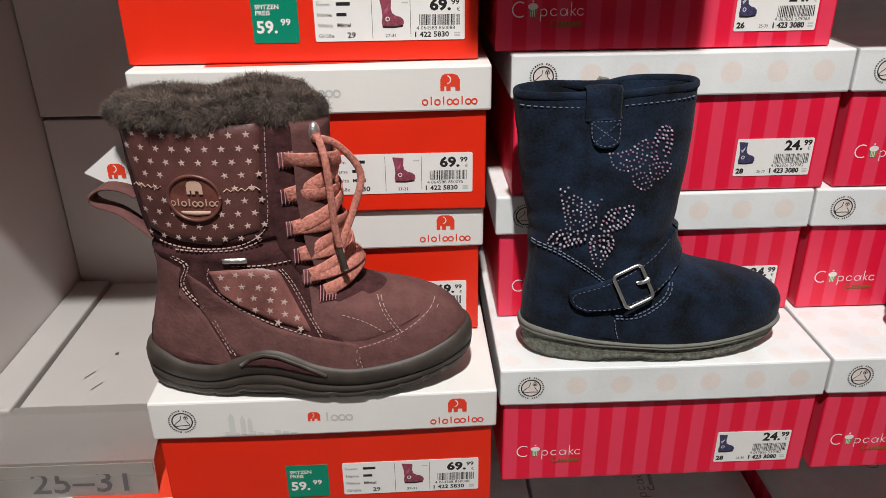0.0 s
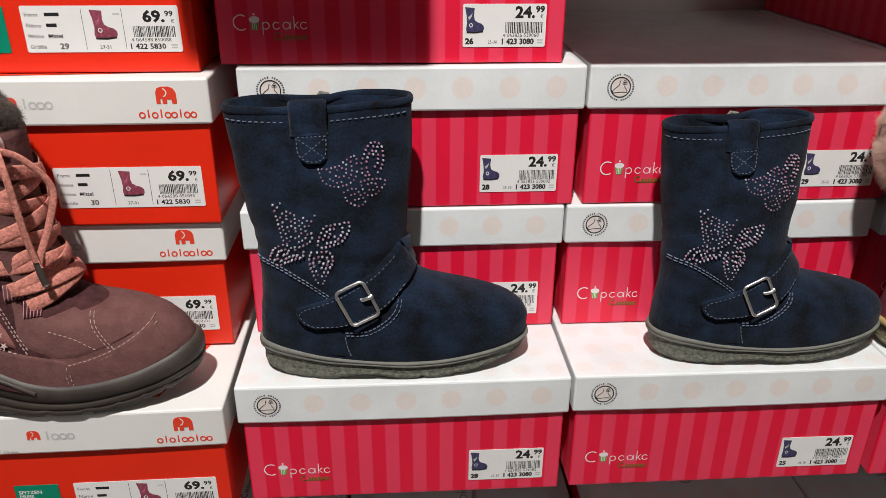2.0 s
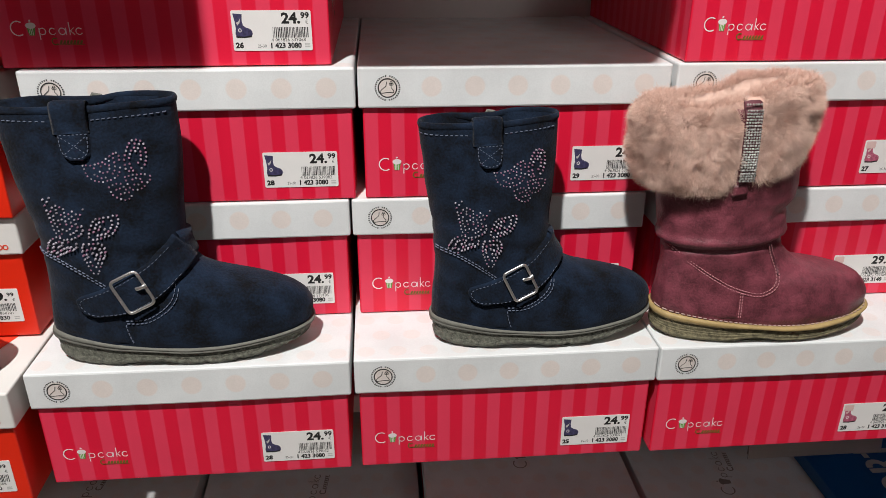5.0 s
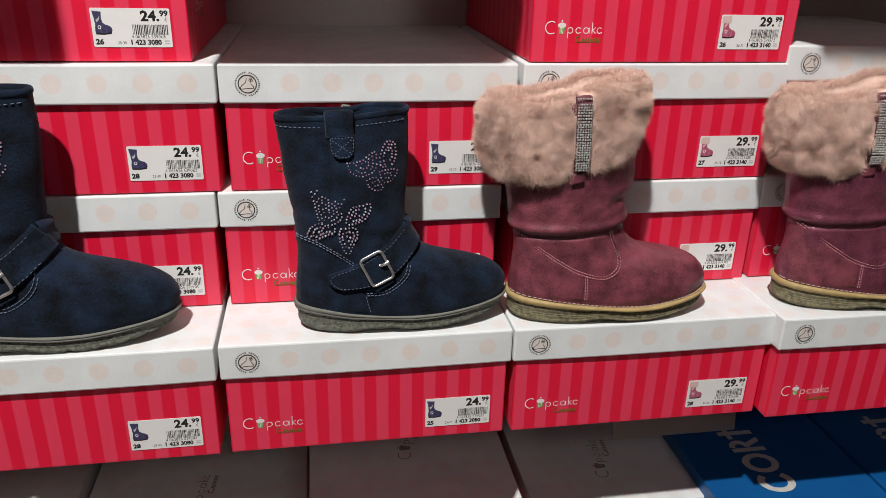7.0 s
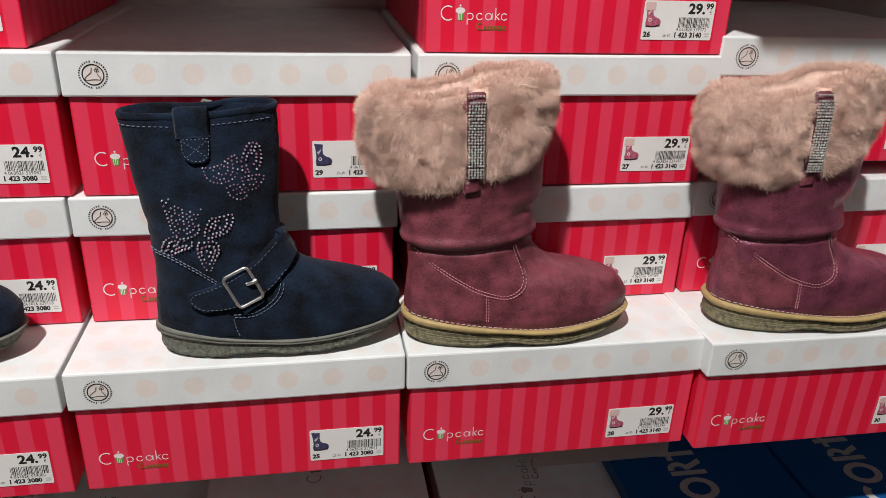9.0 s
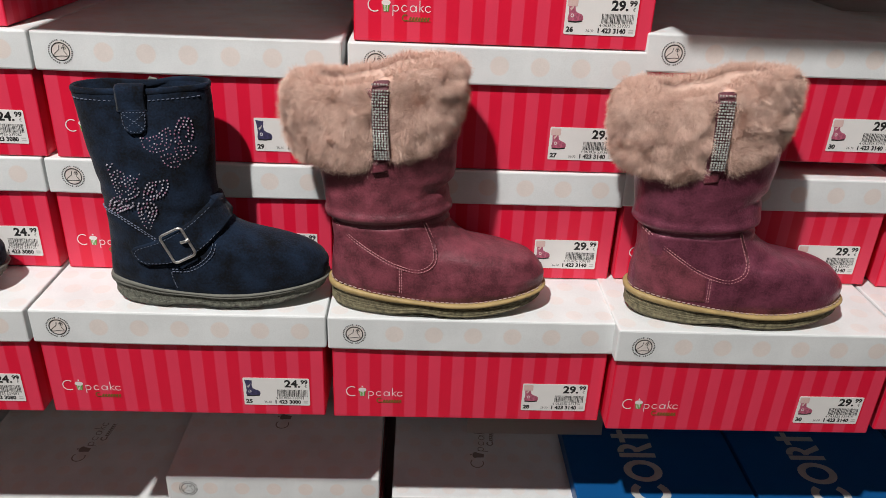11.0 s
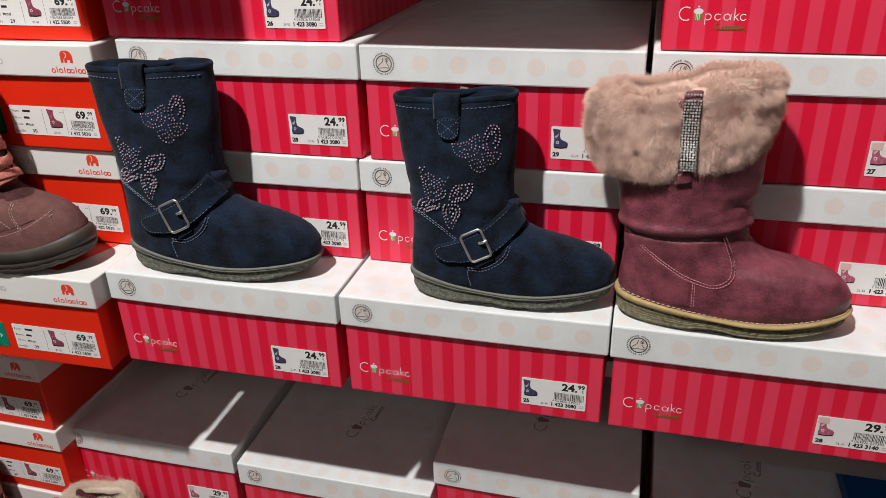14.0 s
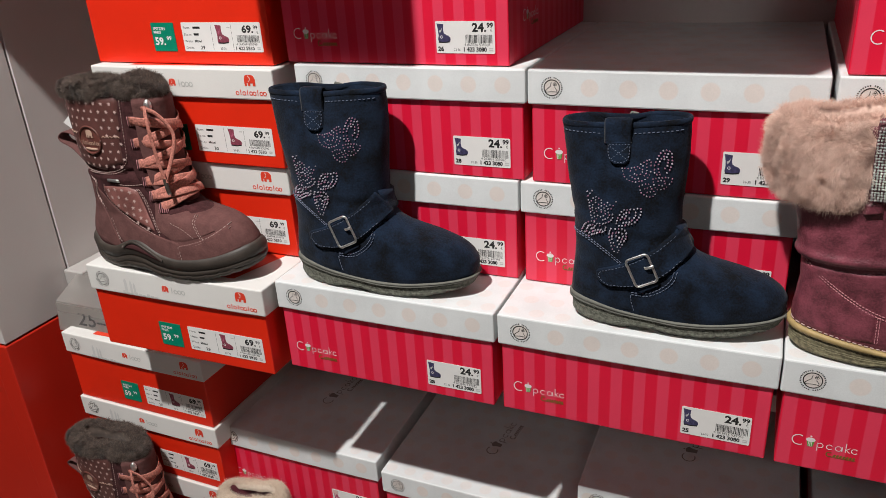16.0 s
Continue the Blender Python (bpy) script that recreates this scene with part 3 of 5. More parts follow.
def shoe_box(brand, x, y, tier_z, label, tag=None, sale=False, yaw=0.0, group="", width=WIDE, side_print=False, top_print=0.0):
    """A card shoe box with a deep lid, its printed marks and its price label. x: middle; y: front of the lid; tier_z: under it."""
    ob = thing("shoe_box", pose(x, y, tier_z, 0, 0, yaw), label, "shoe box", group)
    h, g = TIER - 0.0004, 0.0032
    key = (brand, width)
    side = lambda n: 1 if abs(n.x) > 0.7 else 0
    if brand == "pink":
        body = kept(("body",) + key, lambda: block("body", (-width / 2 + g, g, 0.0004), (width / 2 - g, DEEP - g, h - 0.002), [M["pink_x"], M["pink_y"]], 0.0012, 2, side))
        lid = kept(("lid",) + key, lambda: warped_lid("lid", [M["lid_side"], M["lid_top"]], width, DEEP, h, lambda n: 1 if n.z > 0.7 else 0))
    elif brand == "red":
        body = kept(("body",) + key, lambda: block("body", (-width / 2 + g, g, 0.0004), (width / 2 - g, DEEP - g, h - 0.002), M["red_card"], 0.0012))
        lid = kept(("lid",) + key, lambda: warped_lid("lid", [M["white_card"]], width, DEEP, h, lambda n: 0))
    else:
        body = kept(("body",) + key, lambda: block("body", (-width / 2 + g, g, 0.0004), (width / 2 - g, DEEP + 0.02, h - 0.002), M["blue_card"], 0.0012))
        lid = kept(("lid",) + key, lambda: warped_lid("lid", [M["blue_card"]], width, DEEP + 0.023, h, lambda n: 0))
    b = part("body", body, ob, {"pink": "crimson and pink striped card body", "red": "orange-red card body", "blue": "blue card body"}[brand])
    l = part("lid", lid, ob, {"pink": "white card lid with faint peach dots", "red": "white card lid", "blue": "blue card lid"}[brand])
    mid = h - LIDH / 2
    if brand in ("pink", "red"):
        part("seal_print", kept(("seal", width), lambda: merged("seal_print", on_skirt(seal_pieces(), width, -width / 2 + 0.0235), M["ink"])), l, "black printed round seal", at=pose(-width / 2 + 0.0235, 0, mid))
    if brand == "pink":
        inks = [M["white_ink"], M["green_ink"], M["white_ink"], M["olive_ink"]]
        mark = kept("cake", lambda: merged("brand_print", cupcake_pieces(1.12), inks))
        part("brand_print", mark, b, "white and green printed mark", at=pose(-width / 2 + 0.0445, g - 0.0003, 0.0290))
        if side_print:
            part("brand_print", mark, b, "white and green printed mark", at=pose(width / 2 - g + 0.0003, 0.075, 0.040, 0, 0, 90))
        if top_print:
            dark = kept("cake_dark", lambda: merged("brand_print", cupcake_pieces(1.6), [M["lid_ink"], M["lid_ink"], M["lid_ink"], M["lid_ink"]]))
            part("brand_print", dark, l, "dark printed mark on the lid", at=pose(0.0, top_print, h - 0.0004, -90, 0, 0) @ pose(0, 0, 0, 0, -84, 0))
        if tag:
            size, price, code, article, fur = tag
            t = part("price_label", kept("tag", lambda: sticker(-0.0300, -0.0150, 0.0300, 0.0150, M["paper"])), ob, "white price label with a small picture", at=pose(width / 2 - 0.0470, g - 0.0002, 0.0268))
            part("label_print", kept(("print",) + tag, lambda: price_tag(*tag)), t, "black print")
    if brand == "red":
        red_marks = kept(("red_marks", width), lambda: merged("brand_print", on_skirt(elephant_pieces(0.0975, 0.0045, 1.1) + word_bars(0.0775, -0.0110, 9, 0.0036, 0, (1, 3, 6)), width), [M["red_ink"], M["white_card"]]))
        small_mark = kept(("small_mark", width), lambda: merged("brand_print", on_skirt(elephant_pieces(-0.008, 0.0, 0.72) + word_bars(-0.001, -0.0038, 4, 0.0044, 2, (0,)), width), [M["red_ink"], M["white_card"], M["pale_ink"]]))
        part("brand_print", small_mark, l, "small red and grey printed mark", at=pose(0, 0, mid))
        part("brand_print", red_marks, l, "red printed marks", at=pose(0, 0, mid))
        tower = lambda x, w, z: with_slot(flat([(x - w, -0.0135), (x + w, -0.0135), (x + w, z - 0.004), (x, z), (x - w, z - 0.004)]), 0)
        sky = kept(("sky", width), lambda: merged("skyline_print", on_skirt([tower(-0.068, 0.0022, 0.006), tower(-0.060, 0.0018, 0.004), tower(-0.055, 0.0016, 0.002)] + [with_slot(rounded(-0.074 + 0.006 * k, -0.0138, -0.069 + 0.006 * k, -0.0105 - 0.0012 * (k % 3), 0.001), 0) for k in range(9)], width), M["faint_ink"]))
        part("skyline_print", sky, l, "faint grey printed skyline", at=pose(0, 0, mid))
        top = kept("red_top", lambda: mesh_of("top_print", [(-0.075, 0.010, 0), (0.078, 0.018, 0), (0.112, 0.12, 0), (0.105, 0.25, 0), (-0.075, 0.25, 0)], [(0, 1, 2, 3, 4)], M["red_ink"]))
        part("top_print", top, l, "red printed field on the lid", at=pose(0, 0, h + 0.0001))
        if tag:
            t = part("price_label", kept("wtag", lambda: sticker(-0.0525, -0.0155, 0.0525, 0.0155, M["paper"])), ob, "white price label with a small picture", at=pose(width / 2 - 0.0655, g - 0.0002, 0.0300))
            part("label_print", kept(("wprint",) + tag, lambda: wide_tag(*tag)), t, "black print")
        if sale:
            t = part("sale_label", kept("stag", lambda: sticker(-0.0160, -0.0155, 0.0160, 0.0155, M["green_label"])), ob, "green sale label", at=pose(width / 2 - 0.1450, g - 0.0002, 0.0297))
            part("label_print", kept("sprint", sale_tag), t, "white print")
    if brand == "blue":
        marks = kept("blue_marks", lambda: merged("brand_print", [with_slot(ring(x, 0, 0.0165, 0.0085, a0, a1, 24, squash=1.25), 0) for x, a0, a1 in ((-0.06, 40, 320), (-0.020, 0, 360))] + [with_slot(bar(0.006, -0.025, 0.0145, 0.025), 0), with_slot(ring(0.0165, 0.010, 0.0115, 0.0085, -90, 90, 14), 0), with_slot(flat([(0.016, -0.002), (0.025, -0.002), (0.037, -0.025), (0.027, -0.025)]), 0), with_slot(bar(0.045, -0.025, 0.054, 0.028), 0), with_slot(bar(0.036, 0.010, 0.063, 0.018), 0)], M["pale_ink"]))
        part("brand_print", marks, l, "pale printed block marks", at=pose(-0.016, 0.115, h + 0.0001, -90, 0, 0) @ pose(0, 0, 0, 0, -90, 0) @ Matrix.Scale(0.85, 4))
    return ob


def navy_tag(size, code):
    return size, "24.99", code, "1 423 3080", False


def rose_tag(size, code):
    return size, "29.99", code, "1 423 3140", True


PINKBOX = "crimson striped shoe box with white dotted lid"
REDBOX = "orange-red shoe box with white lid"
G1, G2 = "striped shoe boxes on the shelf", "red shoe boxes on the shelf"
Z1, Z2, Z3, Z4 = (LEDGE + TIER * k for k in range(4))

# red stack at the end of the shelf
shoe_box("red", -0.056, 0.456, Z1 - 0.004, REDBOX + " under a laced boot", ("29", "4 064588 850088", "1 422 5830"), True, 0.6, G2)
shoe_box("red", -0.060, 0.540, Z2 - 0.003, REDBOX, ("31", "4 064588 850101", "1 422 5830"), True, 0, G2)
shoe_box("red", -0.056, 0.533, Z3 - 0.003, REDBOX, ("30", "4 064588 850095", "1 422 5830"), True, 0, G2)
shoe_box("red", -0.061, 0.547, Z4 - 0.003, REDBOX, ("29", "4 064588 850088", "1 422 5830"), True, 0, G2)
# first striped stack
shoe_box("pink", 0.2025, 0.476, Z1, PINKBOX + " under navy boot", navy_tag("28", "4 063826 539082"), yaw=0, group=G1)
shoe_box("pink", 0.205, 0.552, Z2, PINKBOX, navy_tag("27", "4 063826 539105"), group=G1)
shoe_box("pink", 0.214, 0.551, Z3, PINKBOX, navy_tag("28", "4 063826 539082"), group=G1)
shoe_box("pink", 0.1995, 0.556, Z4, PINKBOX, navy_tag("26", "4 063826 539068"), group=G1, side_print=True)
# second stack, one box lower
shoe_box("pink", 0.4595, 0.477, Z1, PINKBOX + " under small navy boot", navy_tag("25", "4 063826 539051"), group=G1)
shoe_box("pink", 0.461, 0.552, Z2, PINKBOX, navy_tag("25", "4 063826 539051"), group=G1)
shoe_box("pink", 0.470, 0.551, Z3, PINKBOX, navy_tag("29", "4 063826 539099"), group=G1)
# third stack
shoe_box("pink", 0.7150, 0.476, Z1, PINKBOX + " under furry boot", rose_tag("28", "4 063826 539396"), group=G1)
shoe_box("pink", 0.726, 0.553, Z2, PINKBOX, rose_tag("27", "4 063826 539389"), group=G1)
shoe_box("pink", 0.729, 0.552, Z3, PINKBOX, rose_tag("27", "4 063826 539389"), group=G1)
shoe_box("pink", 0.731, 0.551, Z4, PINKBOX, rose_tag("26", "4 063826 539372"), group=G1, side_print=True)
# fourth stack
shoe_box("pink", 0.967, 0.462, Z1 + 0.002, PINKBOX + " under furry boot", rose_tag("30", "4 063826 539419"), group=G1)
shoe_box("pink", 0.979, 0.552, Z2 + 0.002, PINKBOX, rose_tag("29", "4 063826 539402"), group=G1)
shoe_box("pink", 0.979, 0.552, Z3 + 0.016, PINKBOX + ", lid raised", rose_tag("30", "4 063826 539419"), group=G1)
# a last stack that closes the row
for z in (Z1, Z2, Z3):
    shoe_box("pink", 1.226 if z == Z1 else 1.240, 0.470 if z == Z1 else 0.552, z, PINKBOX, rose_tag("27", "4 063826 539389"), group=G1)

# lower shelf: stacks that end under the pulled-out boxes
LOW = 0.245
G3 = "shoe boxes on the lower shelf"
for k in range(4):
    shoe_box("red", -0.228, 0.520 if k else 0.43, 0.807 - TIER * (4 - k) - (0 if k else 0.01), REDBOX, ("29", "4 064588 850088", "1 422 5830"), k == 3, -0.6, G3)
for x, y, top, width, mark in ((0.005, 0.548, 0.682, 0.256, 0.135), (0.266, 0.548, 0.669, 0.255, 0.122), (0.514, 0.548, 0.722, 0.232, 0.125), (0.7465, 0.540, 0.705, 0.204, 0.090)):
    for k in range(4):
        shoe_box("pink", x, y if k != 2 else y - 0.08, top - TIER * (k + 1), PINKBOX + " on lower shelf", rose_tag("27", "4 063826 539389") if k == 0 else None, group=G3, width=width, top_print=0.0 if k else mark)
for x in (0.944, 1.146, 1.348):
    for k in range(4):
        shoe_box("blue", x, 0.47, 0.722 - TIER * (k + 1), "blue shoe box with pale printed block marks", group=G3, width=0.198)

# upper shelf: unseen boxes added over the stacks, sized and placed to cast shadows
for x, y, width in ((-0.300, 0.455, 0.200), (0.1235, 0.414, 0.157), (0.405, 0.414, 0.220), (0.903, 0.414, 0.254), (1.175, 0.414, 0.254)):
    for k in range(2):
        shoe_box("pink", x, y + 0.07 * k, 1.4205 + TIER * k, PINKBOX + ", unseen shadow caster", group="shoe boxes on the upper shelf", width=width)


# ---- boots ----
class Last:
    """The skin of a boot, as level slices from sole to top: rows of height, heel end, toe end, half width, fullness."""

    def __init__(self, rows, length, spring=0.006, warp=None):
        r = np.array(rows, float)
        self.z0, self.z1, self.length, self.spring, self.warp = r[0, 0], r[-1, 0], length, spring, warp
        fine = np.linspace(self.z0, self.z1, 400)
        cols = [np.interp(fine, r[:, 0], r[:, k]) for k in range(1, 5)]
        ker = np.hanning(13)
        ker /= ker.sum()
        self.cols = []
        for c in cols:
            ext = np.concatenate([2 * c[0] - c[6:0:-1], c, 2 * c[-1] - c[-2:-8:-1]])
            self.cols.append(np.convolve(ext, ker, "valid"))
        self.fine = fine

    def slice(self, z):
        return [float(np.interp(z, self.fine, c)) for c in self.cols]

    def lift(self, x, z):
        u = max(0.0, (x - 0.62 * self.length) / (0.38 * self.length))
        return self.spring * u * u * max(0.0, 1 - z / 0.07)

    def at(self, z, a, out=0.0):
        """Point at height z and angle a in degrees: 0 at the toe, -90 at the near side, 180 at the heel."""
        h, t, w, n = self.slice(z)
        c, s = math.cos(radians(a)), math.sin(radians(a))
        x = (h + t) / 2 + ((t - h) / 2 + out) * math.copysign(abs(c) ** (2 / n), c)
        y = (w + out) * math.copysign(abs(s) ** (2 / n), s)
        u = (x - 0.1 * self.length) / self.length
        y *= 1 + 0.10 * math.sin(math.pi * min(max(u, 0), 1) * 1.15 - 0.9) * max(0.0, 1 - z / 0.06)
        p = Vector((x, y, z + self.lift(x, z)))
        return self.warp(p) if self.warp else p

    def angle(self, x, z):
        h, t, w, n = self.slice(z)
        u = max(-0.999, min(0.999, (x - (h + t) / 2) / ((t - h) / 2)))
        return -math.degrees(math.acos(math.copysign(abs(u) ** (n / 2), u)))

    def normal(self, z, a):
        du = self.at(z, a + 1.5) - self.at(z, a - 1.5)
        zz = min(max(z, self.z0 + 0.001), self.z1 - 0.001)
        dv = self.at(zz + 0.001, a) - self.at(zz - 0.001, a)
        n = du.cross(dv)
        return n.normalized() if n.length > 0 else Vector((0, -1, 0))

    def near(self, x, z, out=0.0):
        """Point on the near side over (x, z), raised by out, and the normal there."""
        a = self.angle(x, z)
        n = self.normal(z, a)
        return self.at(z, a) + n * out, n

    def round(self, z, a, out=0.0):
        n = self.normal(z, a)
        return self.at(z, a) + n * out, n


def skin(last, z0, z1, steps, turns, m, name, lumps=0.0, wall=0.003, open_top=True, fold=None, seed=0.0):
    """The upper as a shell that is open at the top, with an inner wall."""
    vs, fs = [], []
    zs = [z0 + (z1 - z0) * k / (steps - 1) for k in range(steps)]
    for z in zs:
        for i in range(turns):
            a = 360 * i / turns
            p = last.at(z, a)
            d = lumps * noise.noise(Vector((p.x * 38 + seed, p.y * 38, p.z * 30)))
            d += 0.35 * lumps * noise.noise(Vector((p.x * 110, p.y * 110 + seed, p.z * 90)))
            if fold:
                d += fold(p.x, z)
            n = Vector((p.x - sum(last.slice(z)[:2]) / 2, p.y, 0))
            vs.append(p + n.normalized() * d)
    rows = steps
    if open_top:
        for z, o in ((z1 + 0.0012, -wall * 0.5), (z1 - 0.001, -wall), (z1 - 0.03, -wall), (z1 - 0.05, -wall - 0.002)):
            for i in range(turns):
                q = last.at(min(z, z1), 360 * i / turns, o)
                vs.append(Vector((q.x, q.y, z)))
        rows += 4
    for k in range(rows - 1):
        for i in range(turns):
            j = (i + 1) % turns
            fs.append((k * turns + i, k * turns + j, (k + 1) * turns + j, (k + 1) * turns + i))
    fs.append(tuple(range((rows - 1) * turns, rows * turns)))
    fs.append(tuple(range(turns - 1, -1, -1)))
    return mesh_of(name, vs, fs, m, True)


def sole(last, rows, m, name, top, under, turns=200, notch=0):
    """A moulded sole. top and under: rows of x and height; rows: share of the way up, swell. notch: cleats round the lowest edge."""
    vs, fs = [], []
    ker = np.hanning(15) / np.hanning(15).sum()
    xs = np.linspace(-0.01, last.length + 0.01, 120)
    smooth = lambda line: np.convolve(np.pad(np.interp(xs, [p[0] for p in line], [p[1] for p in line]), 7, "edge"), ker, "valid")
    hi, lo = smooth(top), smooth(under)
    for k, (u, out) in enumerate(rows):
        for i in range(turns):
            a = 360 * i / turns
            x = last.at(last.z0 + 0.006, a).x
            zt, zb = float(np.interp(x, xs, hi)), float(np.interp(x, xs, lo))
            z = zb + (zt - zb) * u
            if notch and u < 0.25 and (i * notch % turns) < notch * 1.05:
                z += 0.0016
            p = last.at(max(last.z0 + 0.006, min(z, 0.06)), a, out)
            vs.append((p.x, p.y, z))
    for k in range(len(rows) - 1):
        for i in range(turns):
            j = (i + 1) % turns
            fs.append((k * turns + i, k * turns + j, (k + 1) * turns + j, (k + 1) * turns + i))
    fs += [tuple(range(turns - 1, -1, -1)), tuple(range((len(rows) - 1) * turns, len(rows) * turns))]
    return mesh_of(name, vs, fs, m, True)


def hem(last, z, r, tall, m, name, turns=120):
    """A rolled hem round the top of a shaft."""
    vs, fs, q = [], [], 10
    for i in range(turns):
        a = 360 * i / turns
        p, n = last.at(z, a), last.normal(z, a)
        n = Vector((n.x, n.y, 0)).normalized()
        bulge = 1 + 0.12 * noise.noise(p * 70)
        for j in range(q):
            b = 2 * math.pi * j / q
            vs.append(p + n * (math.cos(b) * r * bulge - r * 0.55) + Vector((0, 0, math.sin(b) * tall)))
    for i in range(turns):
        for j in range(q):
            fs.append((i * q + j, ((i + 1) % turns) * q + j, ((i + 1) % turns) * q + (j + 1) % q, i * q + (j + 1) % q))
    return mesh_of(name, vs, fs, m, True)


def sheet(last, upper, lower, m, name, lift=0.0012, across=8, along=28):
    """A stitched-on piece over the near side between two lines of (x, z) points, with rounded turned edges."""
    def line(pts, t):
        d = [0.0]
        for a, b in zip(pts[:-1], pts[1:]):
            d.append(d[-1] + math.dist(a, b))
        s = t * d[-1]
        return float(np.interp(s, d, [p[0] for p in pts])), float(np.interp(s, d, [p[1] for p in pts]))
    vs, fs = [], []
    for i in range(along + 1):
        t = i / along
        (xa, za), (xb, zb) = line(upper, t), line(lower, t)
        for j in range(across + 1):
            s = j / across
            edge = i in (0, along) or j in (0, across)
            p, _ = last.near(xa + (xb - xa) * s, za + (zb - za) * s, -0.0008 if edge else lift)
            vs.append(p)
    w = across + 1
    for i in range(along):
        for j in range(across):
            fs.append((i * w + j, (i + 1) * w + j, (i + 1) * w + j + 1, i * w + j + 1))
    return mesh_of(name, vs, fs, m, True)


def band(last, a0, a1, top0, top1, low0, low1, lift, m, name, along=24, across=8):
    """A strap that goes on round the front, between two heights, with turned edges."""
    vs, fs = [], []
    for i in range(along + 1):
        t = i / along
        hi, lo = top0 + (top1 - top0) * t, low0 + (low1 - low0) * t
        for j in range(across + 1):
            edge = j in (0, across)
            vs.append(last.round(hi + (lo - hi) * j / across, a0 + (a1 - a0) * t, -0.0008 if edge else lift)[0])
    w = across + 1
    for i in range(along):
        for j in range(across):
            fs.append((i * w + j, (i + 1) * w + j, (i + 1) * w + j + 1, i * w + j + 1))
    return mesh_of(name, vs, fs, m, True)


def ribbon(points, width, thick, m, name):
    """A flat band along (point, normal) pairs with a softly rounded section."""
    vs, fs = [], []
    k = len(points)
    prof = [(-1, 0.0), (-0.8, 1.0), (0, 1.25), (0.8, 1.0), (1, 0.0), (0.8, -0.6), (-0.8, -0.6)]
    for i, (p, n) in enumerate(points):
        t = (points[min(i + 1, k - 1)][0] - points[max(i - 1, 0)][0]).normalized()
        b = t.cross(n).normalized()
        n2 = b.cross(t).normalized()
        for u, v in prof:
            vs.append(p + b * (u * width / 2) + n2 * (v * thick))
    q = len(prof)
    for i in range(k - 1):
        for j in range(q):
            fs.append((i * q + j, i * q + (j + 1) % q, (i + 1) * q + (j + 1) % q, (i + 1) * q + j))
    fs += [tuple(range(q)), tuple(range(k * q - 1, (k - 1) * q - 1, -1))]
    return mesh_of(name, vs, fs, m, True)


def spline(pts, n):
    """Smooth run of n points through the given ones."""
    pts = [Vector(p) for p in pts]
    out = []
    for i in range(n):
        t = i / (n - 1) * (len(pts) - 1)
        k = min(int(t), len(pts) - 2)
        f = t - k
        p0, p1, p2, p3 = pts[max(k - 1, 0)], pts[k], pts[k + 1], pts[min(k + 2, len(pts) - 1)]
        out.append(0.5 * ((2 * p1) + (p2 - p0) * f + (2 * p0 - 5 * p1 + 4 * p2 - p3) * f * f + (3 * p1 - p0 - 3 * p2 + p3) * f ** 3))
    return out


def stitches(last, lines, m, name="stitching", step=0.0034, length=0.0022, width=0.0007, out=0.0016):
    """Thread dashes along smooth lines of (x, z) points on the near side."""
    vs, fs = [], []
    for pts in lines:
        run = spline([(x, z, 0) for x, z in pts], 80)
        d = [0.0]
        for a, b in zip(run[:-1], run[1:]):
            d.append(d[-1] + (b - a).length)
        s = 0.0005
        while s + length < d[-1]:
            ends = []
            for q in (s, s + length):
                ends.append((float(np.interp(q, d, [p.x for p in run])), float(np.interp(q, d, [p.y for p in run]))))
            (pa, na), (pb, nb) = last.near(*ends[0], out), last.near(*ends[1], out)
            t = (pb - pa).normalized()
            b = t.cross(na).normalized() * width / 2
            o = len(vs)
            vs += [pa + b - na * 0.0008, pa - b - na * 0.0008, pb - b - na * 0.0008, pb + b - na * 0.0008]
            mid, up = (pa + pb) / 2, na * 0.0001
            vs += [pa + (mid - pa) * 0.3 + b * 0.7 + up, pa + (mid - pa) * 0.3 - b * 0.7 + up, pb + (mid - pb) * 0.3 - b * 0.7 + up, pb + (mid - pb) * 0.3 + b * 0.7 + up]
            fs += [(o + 4, o + 5, o + 6, o + 7), (o, o + 1, o + 5, o + 4), (o + 1, o + 2, o + 6, o + 5), (o + 2, o + 3, o + 7, o + 6), (o + 3, o, o + 4, o + 7)]
            s += step
    return mesh_of(name, vs, fs, m)


def gems(last, spots, m, name, r=0.00125, out=0.0002):
    """Small cut stones set on the near side."""
    vs, fs = [], []
    for x, z in spots:
        p, n = last.near(x, z, out)
        t = n.orthogonal().normalized()
        b = n.cross(t)
        o = len(vs)
        for k in range(6):
            a = k * math.pi / 3
            vs.append(p + (t * math.cos(a) + b * math.sin(a)) * r - n * 0.0016)
        for k in range(6):
            a = k * math.pi / 3 + 0.5
            vs.append(p + (t * math.cos(a) + b * math.sin(a)) * r * 0.6 + n * r * 0.55)
        for k in range(6):
            j = (k + 1) % 6
            fs += [(o + k, o + j, o + 6 + k), (o + j, o + 6 + j, o + 6 + k)]
        fs.append(tuple(o + 6 + k for k in range(6)))
    return mesh_of(name, vs, fs, m)


